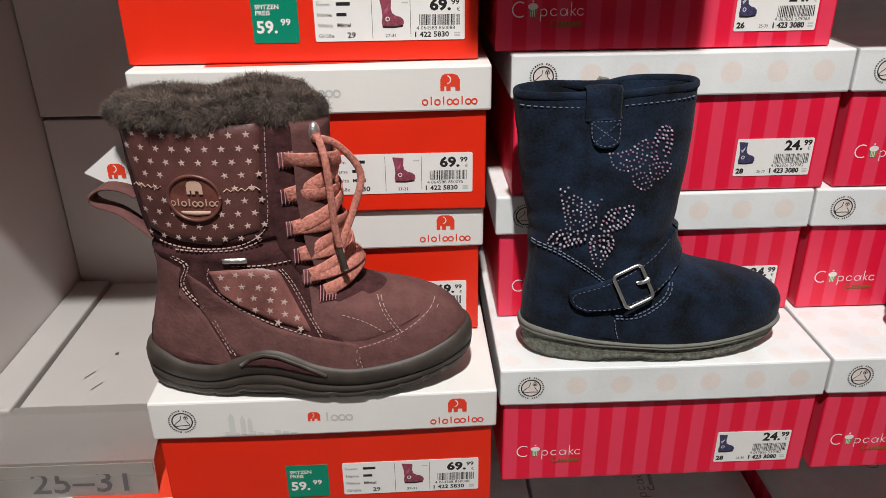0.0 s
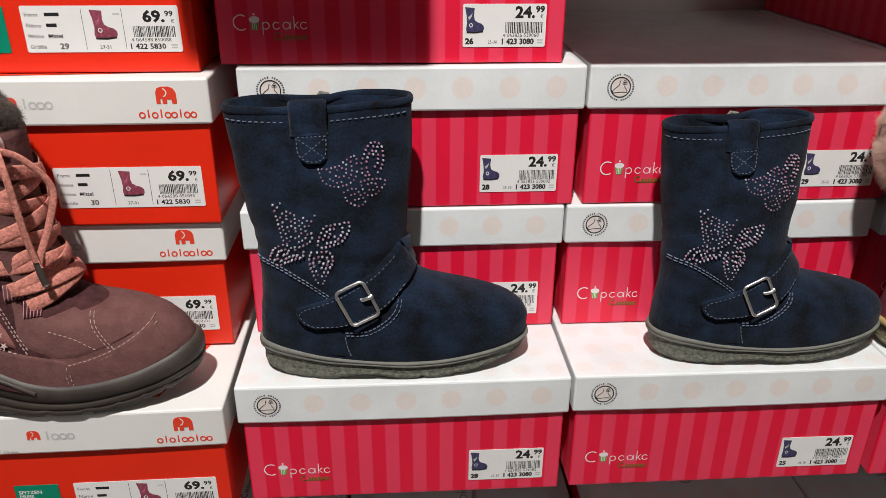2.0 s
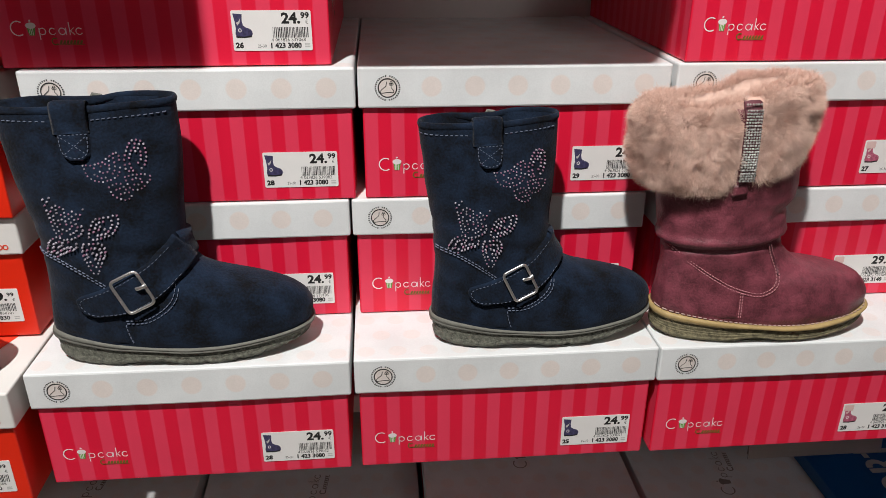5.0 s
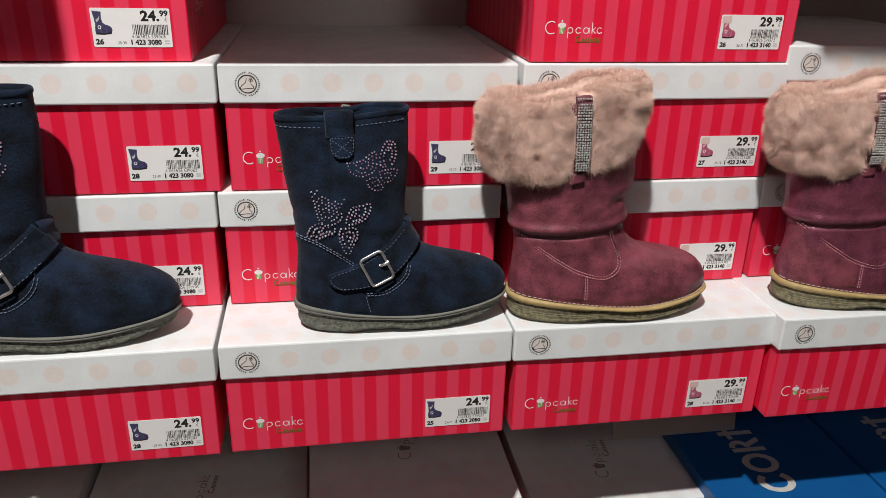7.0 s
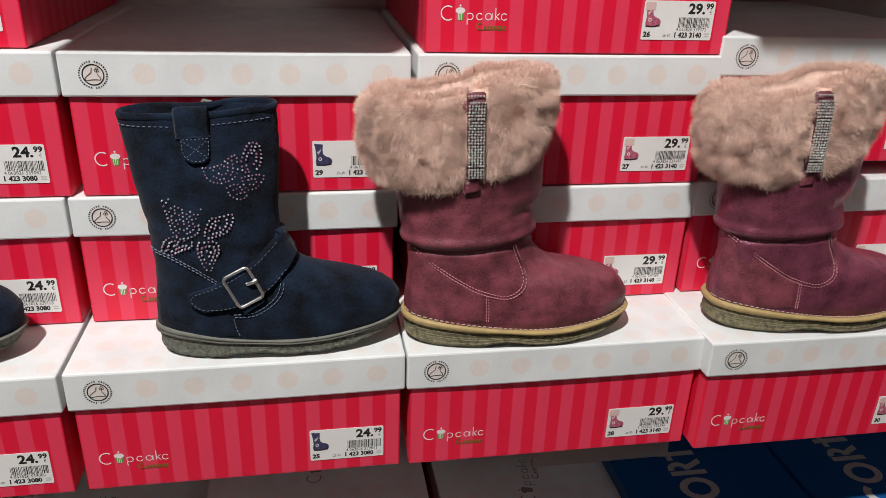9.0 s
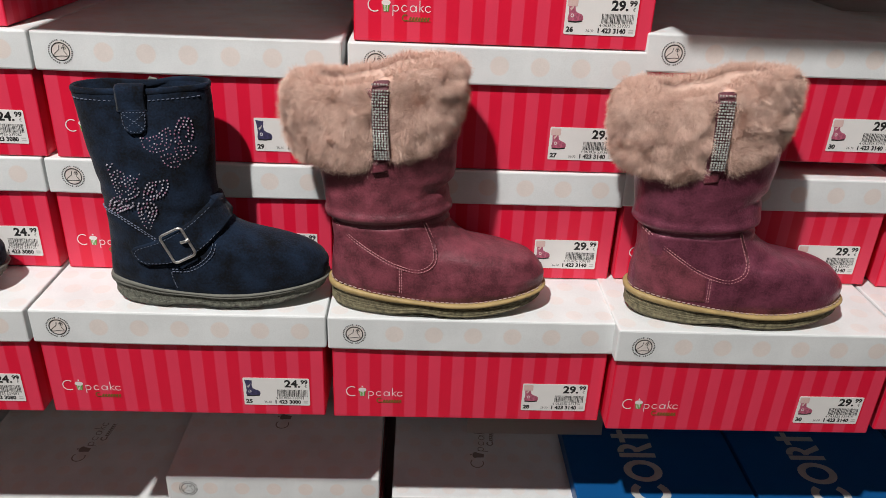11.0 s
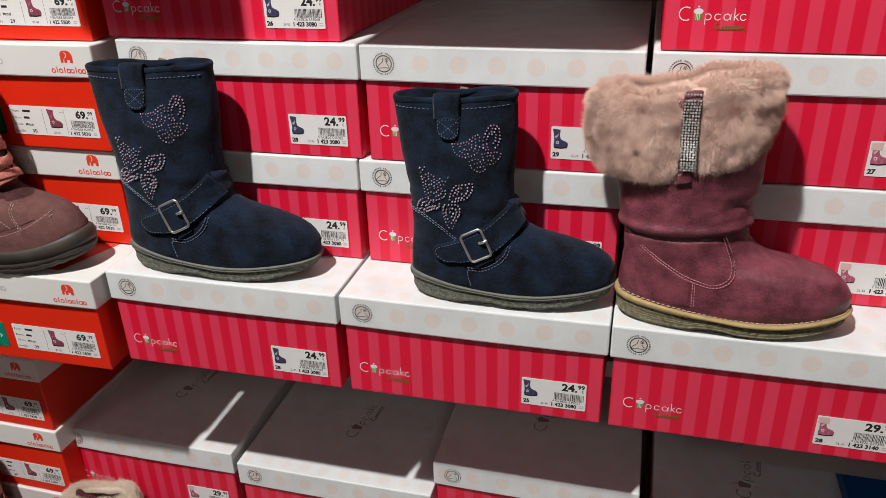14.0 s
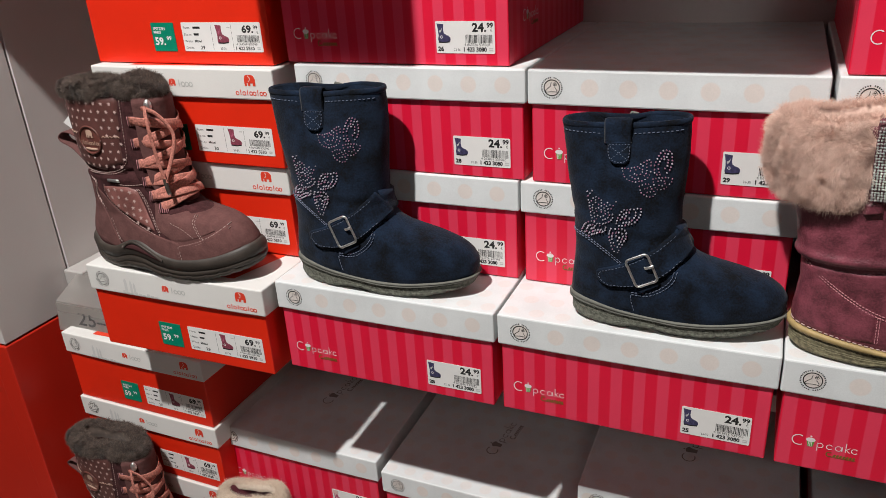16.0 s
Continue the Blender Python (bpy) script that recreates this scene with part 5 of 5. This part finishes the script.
    cuff = Last([(0.141, -0.010, 0.097, 0.0300, 2.2), (0.146, -0.021, 0.103, 0.0350, 2.2), (0.158, -0.028, 0.107, 0.0370, 2.2), (0.178, -0.0325, 0.109, 0.0375, 2.2), (0.198, -0.0335, 0.109, 0.0365, 2.2), (0.212, -0.0315, 0.1085, 0.0340, 2.25), (0.2195, -0.025, 0.1040, 0.029, 2.2)], 0.2, 0.0, lobes)
    fmat = M["cream_fur"] if cream else M["beige_fur"]
    c = part("fur_cuff", cuff_base(cuff, fmat, "fur_cuff", 0.0018), ob, "thick dusty pink fur cuff" if not cream else "thick cream fur cuff")
    roots = cuff_roots(cuff, 40000 if cream else 170000, 11 if gloss else 4, (-86, 6.0), 0.35, 0.0018, 5000 if cream else 20000)
    hair = fur("fur_hair", roots, fmat, 0.0074, 0.00032 if cream else 0.00020, 3, 0.42)
    tagged(part("fur_hair", hair, c, "dusty pink fur hair" if not cream else "cream fur hair"), kind="stuff")
    strap = part("rhinestone_strap", ribbon([cuff.round(z, -86, o) for z, o in ((0.1425, 0.000), (0.148, 0.0020), (0.160, 0.0040), (0.175, 0.0050), (0.190, 0.0050), (0.205, 0.0042), (0.215, 0.0030), (0.2195, -0.003))], 0.0134, 0.0010, M["wine_dark"], "rhinestone_strap"), ob, "wine strap set with silver stones")
    spots = []
    for k in range(27):
        z = 0.1490 + 0.00246 * k
        for i in range(6):
            spots.append((z, (i - 2.5) * 0.00215 + 0.0002 * math.sin(2.3 * k + 1.7 * i)))
    vs, fs = [], []
    for z, dx in spots:
        p, n = cuff.round(z, -86, 0.0062)
        t = Vector((1, 0, 0))
        p, b = p + t * dx, n.cross(t)
        o = len(vs)
        for r, h in ((0.00100, -0.0006), (0.00092, 0.0004), (0.00045, 0.0011)):
            vs += [p + (t * math.cos(q * math.pi / 3) + b * math.sin(q * math.pi / 3)) * r + n * h for q in range(6)]
        for w in (0, 6):
            fs += [(o + w + q, o + w + (q + 1) % 6, o + w + 6 + (q + 1) % 6, o + w + 6 + q) for q in range(6)]
        fs.append(tuple(o + 12 + q for q in range(6)))
    tagged(part("rhinestone_pattern", mesh_of("rhinestone_pattern", vs, fs, M["gem_silver"]), strap, "rows of silver stones"), kind="stuff")
    part("strap_loop", sheet(last, [(0.0365, 0.1410), (0.0365, 0.1310)], [(0.0515, 0.1440), (0.0515, 0.1340)], M["wine"], "strap_loop", 0.0030, 6, 8), ob, "wine leather keeper tab")
    return ob


def star(cx, cz, r, turn=0.0):
    return [(cx + (r if k % 2 == 0 else r * 0.42) * math.sin(radians(36 * k + turn)), cz + (r if k % 2 == 0 else r * 0.42) * math.cos(radians(36 * k + turn))) for k in range(10)]


def stars(last, spots, r, m, out):
    vs, fs = [], []
    for i, (x, z) in enumerate(spots):
        o = len(vs)
        vs += [last.near(a, b, out)[0] for a, b in star(x, z, r, 17 * (i % 5))] + [last.near(x, z, out + 0.0002)[0]]
        fs += [(o + 10, o + k, o + (k + 1) % 10) for k in range(10)]
    return mesh_of("star_print", vs, fs, m)


def laced_boot(m, label):
    ob = thing("boot", m, label, "boot", "laced winter boots")
    last = Last([(0.012, 0.0005, 0.232, 0.0375, 2.5), (0.024, 0.0005, 0.238, 0.0390, 2.5), (0.036, 0.003, 0.2375, 0.0385, 2.4), (0.046, 0.005, 0.2355, 0.0375, 2.35), (0.055, 0.008, 0.2305, 0.0365, 2.3),
                 (0.0615, 0.010, 0.2240, 0.0355, 2.25), (0.0665, 0.012, 0.2145, 0.0345, 2.2), (0.0695, 0.013, 0.201, 0.034, 2.15), (0.0720, 0.0135, 0.186, 0.034, 2.15), (0.0755, 0.015, 0.1735, 0.034, 2.1), (0.081, 0.016, 0.1630, 0.034, 2.1), (0.088, 0.017, 0.1545, 0.034, 2.1),
                 (0.100, 0.018, 0.1470, 0.034, 2.1), (0.118, 0.016, 0.1415, 0.0345, 2.1), (0.150, 0.011, 0.139, 0.0345, 2.1), (0.175, 0.009, 0.1395, 0.0335, 2.1), (0.208, 0.007, 0.140, 0.0320, 2.1)], 0.238, 0.002)
    fold = lambda x, z: -0.0026 * math.exp(-((z - 0.119 - (x - 0.06) * 0.04) / 0.0030) ** 2) + 0.0010 * math.exp(-((z - 0.111) / 0.004) ** 2)
    shell = skin(last, 0.014, 0.206, 100, 96, M["dark_suede"], "upper", 0.0014, fold=fold, seed=1.0)
    shell.materials.append(M["brown_suede"])
    for poly in shell.polygons:
        if poly.center.x > 0.150 and poly.center.z < 0.075:
            poly.material_index = 1
    part("upper", shell, ob, "plum suede upper with a red-brown forefoot")
    # chunky sole that rises over toe and heel, with a bridge at the arch
    top = [(0.0, 0.0360), (0.012, 0.0345), (0.024, 0.0295), (0.042, 0.0270), (0.058, 0.0292), (0.070, 0.0360), (0.080, 0.0415), (0.0927, 0.0440), (0.106, 0.0405), (0.1275, 0.0305), (0.150, 0.0262), (0.176, 0.0285), (0.200, 0.0330), (0.220, 0.0398), (0.238, 0.0460)]
    under = [(0.0, 0.0030), (0.008, 0.0006), (0.018, 0.0), (0.060, 0.0), (0.073, 0.0042), (0.108, 0.0042), (0.120, 0.0), (0.165, 0.0), (0.195, 0.0045), (0.220, 0.0105), (0.238, 0.0160)]
    part("sole", sole(last, [(0.0, -0.004), (0.04, -0.0005), (0.12, 0.0014), (0.20, 0.0020), (0.235, 0.0012), (0.26, 0.0012), (0.30, 0.0022), (0.44, 0.0026), (0.47, 0.0016), (0.50, 0.0016), (0.54, 0.0030), (0.75, 0.0036), (0.90, 0.0030), (0.97, 0.0016), (1.0, -0.001)], M["dark_rubber"], "sole", top, under, 220, 30), ob, "dark brown moulded rubber sole")
    part("bridge_slot", sheet(last, [(0.077, 0.0315), (0.084, 0.0360), (0.093, 0.0390), (0.103, 0.0375), (0.117, 0.0315), (0.134, 0.0248)], [(0.0765, 0.0305), (0.085, 0.0295), (0.094, 0.0288), (0.105, 0.0270), (0.119, 0.0240), (0.135, 0.0212)], M["dark_suede"], "bridge_slot", 0.0042, 5, 30), ob, "recess in the rubber bridge")
    part("slot_rim", ribbon([last.near(x, z, 0.0040) for x, z in ((0.0765, 0.0310), (0.084, 0.0365), (0.093, 0.0396), (0.103, 0.0381), (0.118, 0.0318), (0.136, 0.0234))], 0.0030, 0.0009, M["dark_rubber"], "slot_rim"), ob)
    # suede overlays
    part("heel_counter", sheet(last, [(0.017, 0.112), (0.030, 0.110), (0.042, 0.104), (0.037, 0.088), (0.054, 0.066), (0.068, 0.036)], [(0.006, 0.034), (0.014, 0.032), (0.022, 0.030), (0.034, 0.028), (0.050, 0.027), (0.070, 0.026)], M["brown_suede"], "heel_counter", 0.0012, 14, 36), ob, "red-brown suede heel counter")
    part("quarter", sheet(last, [(0.042, 0.102), (0.058, 0.092), (0.070, 0.080), (0.098, 0.061), (0.120, 0.054), (0.140, 0.050), (0.160, 0.045)], [(0.050, 0.070), (0.062, 0.050), (0.074, 0.034), (0.092, 0.030), (0.120, 0.026), (0.140, 0.023), (0.162, 0.022)], M["brown_suede"], "quarter", 0.0010, 14, 40), ob, "red-brown suede side piece")
    part("toe_cap", sheet(last, [(0.157, 0.0425), (0.172, 0.0460), (0.186, 0.0505), (0.200, 0.0570), (0.2125, 0.0660)], [(0.160, 0.023), (0.176, 0.024), (0.192, 0.027), (0.210, 0.031), (0.231, 0.040)], M["brown_suede"], "toe_cap", 0.0010, 14, 36), ob, "red-brown suede toe cap")
    part("vamp", sheet(last, [(0.124, 0.108), (0.136, 0.098), (0.150, 0.086), (0.164, 0.0765), (0.180, 0.0690), (0.196, 0.0650)], [(0.128, 0.056), (0.140, 0.050), (0.152, 0.0445), (0.166, 0.0455), (0.184, 0.0510), (0.203, 0.0600)], M["brown_suede"], "vamp", 0.0006, 14, 36), ob, "red-brown suede vamp")
    # printed satin panels
    part("star_panel", sheet(last, [(0.012, 0.203), (0.045, 0.203), (0.078, 0.203), (0.107, 0.203)], [(0.024, 0.128), (0.040, 0.123), (0.072, 0.121), (0.100, 0.130)], M["star_cloth"], "star_panel", 0.0020, 20, 30), ob, "dark rose satin panel with printed stars")
    part("star_panel", sheet(last, [(0.060, 0.102), (0.076, 0.104), (0.096, 0.104), (0.108, 0.101)], [(0.066, 0.087), (0.080, 0.074), (0.098, 0.064), (0.129, 0.053)], M["star_cloth_pale"], "star_panel", 0.0022, 14, 26), ob, "pale rose satin panel with printed stars")
    spots = []
    for r in range(9):
        for k in range(10):
            x, z = 0.0150 + 0.0103 * k + (r % 2) * 0.005, 0.127 + 0.0086 * r
            if x > 0.018 + (0.203 - z) * 0.08 and x < 0.103 and not (math.hypot(x - 0.061, z - 0.156) < 0.019):
                spots.append((x, z))
    tagged(part("star_print", stars(last, spots, 0.0025, M["star_print"], 0.0022), ob, "small pale printed stars"), kind="stuff")
    low = [(0.070, 0.098), (0.080, 0.100), (0.090, 0.100), (0.100, 0.098), (0.073, 0.090), (0.083, 0.091), (0.094, 0.090), (0.104, 0.088), (0.080, 0.081), (0.090, 0.082), (0.101, 0.080), (0.110, 0.078), (0.090, 0.073), (0.100, 0.072), (0.110, 0.069), (0.118, 0.066), (0.105, 0.063), (0.120, 0.058)]
    tagged(part("star_print", stars(last, low, 0.0028, M["star_print"], 0.0024), ob, "small pale printed stars"), kind="stuff")
    oval = lambda k, n, s=1.0: (0.061 + 0.0165 * s * math.cos(2 * k * math.pi / n), 0.1555 + 0.0150 * s * math.sin(2 * k * math.pi / n))
    badge = part("badge", mesh_of("badge", [last.near(*oval(k, 32), 0.0030)[0] for k in range(32)], [tuple(range(32))], M["patch"]), ob, "round embossed brown badge")
    part("badge_rim", ribbon([last.near(*oval(k, 40), 0.0030) for k in range(41)], 0.0022, 0.0009, M["patch"], "badge_rim"), badge, "raised badge rim")
    humps = [v for v, _, _ in elephant_pieces(0.062, 0.1625, 0.80)[:1]][0]
    part("badge_print", mesh_of("badge_print", [last.near(x, z, 0.0032)[0] for x, _, z in humps], [tuple(range(len(humps)))], M["gold_print"]), badge, "pale gold humped shape")
    tagged(part("badge_print", merged("badge_print", [([last.near(x, z, 0.0033)[0] for x, _, z in v], f, 0) for v, f, s in word_bars(0.0455, 0.1505, 9, 0.0029, 0, (1, 3, 6))], M["gold_print"]), badge, "pale gold unlettered strokes"), kind="stuff")
    part("badge_band", sheet(last, [(0.0495, 0.1475), (0.061, 0.1480), (0.0725, 0.1475)], [(0.0510, 0.1440), (0.061, 0.1425), (0.0710, 0.1440)], M["gold_print"], "badge_band", 0.0033, 4, 14), badge, "tan band")
    part("metal_tag", sheet(last, [(0.071, 0.1130), (0.0895, 0.1130)], [(0.071, 0.1075), (0.0895, 0.1075)], M["chrome"], "metal_tag", 0.0028, 4, 10), ob, "small steel name tag")
    lines = [[(0.1085, 0.200), (0.1065, 0.165), (0.1045, 0.138), (0.099, 0.128), (0.085, 0.121), (0.062, 0.1185), (0.040, 0.1195), (0.026, 0.122)],
             [(0.031, 0.1105), (0.0445, 0.104), (0.0395, 0.087), (0.056, 0.066), (0.0705, 0.035)], [(0.033, 0.1120), (0.0470, 0.105), (0.0420, 0.0875), (0.058, 0.067), (0.0725, 0.036)],
             [(0.062, 0.104), (0.0600, 0.096), (0.066, 0.085), (0.080, 0.072), (0.100, 0.0615), (0.128, 0.0510)], [(0.108, 0.102), (0.114, 0.092), (0.124, 0.070), (0.134, 0.050)], [(0.1100, 0.102), (0.116, 0.092), (0.126, 0.070), (0.136, 0.051)],
             [(0.1585, 0.0415), (0.172, 0.0445), (0.186, 0.0490), (0.199, 0.0550), (0.209, 0.0615), (0.2135, 0.0660), (0.2130, 0.0680)], [(0.1600, 0.0390), (0.173, 0.0420), (0.187, 0.0465), (0.201, 0.0525), (0.2115, 0.0590), (0.2165, 0.0630)], [(0.1580, 0.041), (0.1570, 0.033), (0.1590, 0.025)], [(0.1602, 0.039), (0.1595, 0.033), (0.1615, 0.025)],
             [(0.1720, 0.0735), (0.1780, 0.0630), (0.1870, 0.0500)], [(0.1745, 0.0730), (0.1803, 0.0630), (0.1892, 0.0505)], [(0.148, 0.066), (0.164, 0.060), (0.180, 0.0500)], [(0.077, 0.1060), (0.098, 0.1055), (0.116, 0.107), (0.130, 0.111)], [(0.040, 0.1165), (0.082, 0.1180), (0.102, 0.1255)]]
    tagged(part("stitching", stitches(last, lines, M["cream_thread"], width=0.0006, length=0.0025, out=0.0009), ob, "cream thread"), kind="stuff")
    zig = [(0.020 + 0.0022 * k, 0.1605 + 0.002 * (k % 2)) for k in range(10)], [(0.080 + 0.0022 * k, 0.1595 + 0.002 * (k % 2)) for k in range(11)]
    for z in zig:
        part("zigzag_seam", ribbon([last.near(x, q, 0.0024) for x, q in z], 0.0006, 0.0003, M["gold_print"], "zigzag_seam"), ob, "tan zigzag thread")
    # eyestay, tongue and laces
    part("eyestay", sheet(last, [(0.1095, 0.201), (0.1080, 0.168), (0.1070, 0.138), (0.110, 0.116), (0.118, 0.100), (0.130, 0.084), (0.146, 0.072)], [(0.129, 0.201), (0.128, 0.168), (0.1285, 0.138), (0.131, 0.118), (0.140, 0.102), (0.152, 0.088), (0.166, 0.0755)], M["dark_suede"], "eyestay", 0.0016, 10, 40), ob, "dark plum suede lace edge")
    rows = [(0.1780, 0.0), (0.1535, 0.0), (0.1310, 0.0), (0.1110, 0.0), (0.0950, 0.0), (0.0820, 0.0)]
    for k, (z, _) in enumerate(rows):
        h, t, w, n = last.slice(z)
        px = t - 0.0205 - 0.0015 * max(0, k - 3)
        zz = z - 0.001
        loop = part("lace_loop", sheet(last, [(px - 0.006, zz + 0.0068), (px + 0.007, zz + 0.0060)], [(px - 0.006, zz - 0.0068), (px + 0.007, zz - 0.0072)], M["dark_suede"] if k % 2 else M["brown_suede"], "lace_loop", 0.0030, 6, 8), ob, "webbing lace loop")
        part("loop_bars", stitches(last, [[(px - 0.0045 + 0.002 * q, zz + 0.0058), (px - 0.0045 + 0.002 * q, zz - 0.0062)] for q in range(6)], M["pink_thread"], step=0.02, length=0.0112, width=0.0007, out=0.0032), loop, "pale woven bars")
    part("tongue", band(last, -44, 44, 0.202, 0.202, 0.084, 0.084, 0.0058, M["brown_suede"], "tongue", 30, 30), ob, "padded red-brown suede tongue")
    for k in range(len(rows) - 1):
        za, zb = rows[k][0], rows[k + 1][0]
        for side in (1, -1):
            pts = []
            for q in range(15):
                u = q / 14
                a = side * (-50 + 100 * u)
                z = zb + (za - zb) * (u ** 1.25 if side == 1 else u ** 0.8) + 0.0025 * math.sin(math.pi * u)
                lift = 0.0028 + 0.0068 * math.sin(math.pi * u) + (0.0016 if side == (1 if k % 2 else -1) else 0.0)
                p, n = last.round(z, a, lift)
                pts.append((p, (n + Vector((0, 0, 0.22 * math.sin(5 * u + k)))).normalized()))
            part("lace", ribbon(pts, 0.0100 - 0.0005 * (k % 3), 0.0007, M["lace"], "lace"), ob, "salmon pink flat lace")
    toggle = last.at(0.192, -28, 0.006)
    bm = bmesh.new()
    bmesh.ops.create_uvsphere(bm, u_segments=16, v_segments=10, radius=0.0052)
    for v in bm.verts:
        v.co = Vector((v.co.x * 0.8, v.co.y * 0.8, v.co.z * (1.5 if v.co.z > 0 else 1.2))) + toggle
    me = bpy.data.meshes.new("cord_toggle")
    me.materials.append(M["chrome"])
    bm.to_mesh(me)
    bm.free()
    me.polygons.foreach_set("use_smooth", [True] * len(me.polygons))
    part("cord_toggle", me, ob, "grey metallic cord toggle")
    side = Vector((0, -1, 0))
    for pts in ([(0.137, -0.028, 0.192), (0.152, -0.024, 0.186), (0.166, -0.020, 0.165), (0.160, -0.022, 0.140), (0.152, -0.026, 0.120), (0.150, -0.028, 0.112)],
                [(0.140, -0.026, 0.194), (0.145, -0.032, 0.180), (0.147, -0.032, 0.155), (0.148, -0.030, 0.130), (0.151, -0.029, 0.112)]):
        part("lace", ribbon([(p, side) for p in spline(pts, 26)], 0.0050, 0.0007, M["lace"], "lace"), ob, "loose salmon pink lace end")
    part("lace_tip", ribbon([(p, side) for p in spline([(0.150, -0.0285, 0.116), (0.151, -0.029, 0.108), (0.153, -0.029, 0.099)], 8)], 0.0044, 0.0018, M["dark_rubber"], "lace_tip"), ob, "dark lace tip")
    # pull loop at the heel and a paper tag
    loop = spline([(0.020, -0.006, 0.118), (0.002, -0.006, 0.135), (-0.014, -0.006, 0.142), (-0.017, -0.006, 0.148), (-0.008, -0.006, 0.154), (0.004, -0.006, 0.153), (0.014, -0.006, 0.148)], 26)
    part("pull_loop", ribbon([(p, Vector((0.3, 0, 1)).normalized() if i < 12 else Vector((0.2, 0, -1)).normalized()) for i, p in enumerate(loop)], 0.016, 0.0012, M["brown_suede"], "pull_loop"), ob, "red-brown suede pull loop")
    tag = part("paper_tag", mesh_of("paper_tag", [(-0.024, 0.004, 0.160), (0.010, 0.004, 0.186), (0.026, 0.004, 0.160), (0.016, 0.004, 0.138), (0.0, 0.004, 0.146), (-0.024, 0.0046, 0.160), (0.010, 0.0046, 0.186), (0.026, 0.0046, 0.160), (0.016, 0.0046, 0.138), (0.0, 0.0046, 0.146)], [(0, 4, 3, 2, 1), (5, 6, 7, 8, 9), (0, 1, 6, 5), (1, 2, 7, 6), (2, 3, 8, 7), (3, 4, 9, 8), (4, 0, 5, 9)], M["paper"]), ob, "white paper tag hung behind the heel")
    part("tag_print", merged("tag_print", elephant_pieces(-0.002, 0.161, 0.95), [M["red_ink"], M["paper"]]), tag, "red humped shape", at=pose(0, 0.0036, 0))
    # fur collar
    def tuft(p):
        v = min(max((p.z - 0.203) / 0.015, 0.0), 1.0)
        return Vector((p.x, p.y, p.z - 0.004 + v * (0.0055 * math.exp(-((p.x - 0.100) / 0.020) ** 2) - 0.0040 * math.exp(-((p.x - 0.067) / 0.010) ** 2) - 0.0035 * max(0.0, (p.x - 0.118) / 0.02) - 0.003 * max(0.0, (0.022 - p.x) / 0.02))))

    cuff = Last([(0.2055, 0.008, 0.138, 0.0315, 2.1), (0.208, 0.005, 0.140, 0.0325, 2.1), (0.212, 0.003, 0.141, 0.0325, 2.1), (0.215, 0.006, 0.139, 0.030, 2.1), (0.2175, 0.012, 0.134, 0.025, 2.1)], 0.2, 0.0, tuft)
    c = part("fur_collar", cuff_base(cuff, M["brown_fur"], "fur_collar", 0.004, 96, 12), ob, "grey-brown fur collar")
    roots = cuff_roots(cuff, 40000, 21, None, 0.15, 0.004, 14000)
    tagged(part("fur_hair", fur("fur_hair", roots, M["brown_fur"], 0.0068, 0.00034, 5, 0.40), c, "grey-brown fur hair"), kind="stuff")
    return ob


navy_boot(pose(0.0945, 0.5115, Z2 + 0.0002, 0, 0, 2), "navy suede child's boot with buckle strap and butterflies")
navy_boot(pose(0.3985, 0.5115, Z2 + 0.0002, 0, -1.0, 2) @ Matrix.Scale(0.915, 4), "smaller navy suede child's boot with buckle strap and butterflies", 0.007)
fur_boot(pose(0.5885, 0.5115, Z2 + 0.0002, 0, 0, 1), "wine red child's boot with dusty pink fur cuff")
fur_boot(pose(0.853, 0.5065, Z2 + 0.0022, 0, 0, -2), "pearly wine red child's boot with dusty pink fur cuff", True)
laced = laced_boot(pose(-0.186, 0.4950, Z2 - 0.0038, 0, 0, -1), "red-brown laced child's winter boot with fur collar")
copy_thing(laced, pose(-0.332, 0.480, 0.807 - 3 * TIER - 0.010, 0, 0, -3))
fur_boot(pose(-0.072, 0.505, 0.682 - 2 * TIER + 0.0002, 0, 0, 0) @ Matrix.Scale(0.77, 4), "wine red child's boot with cream fur cuff", False, True)
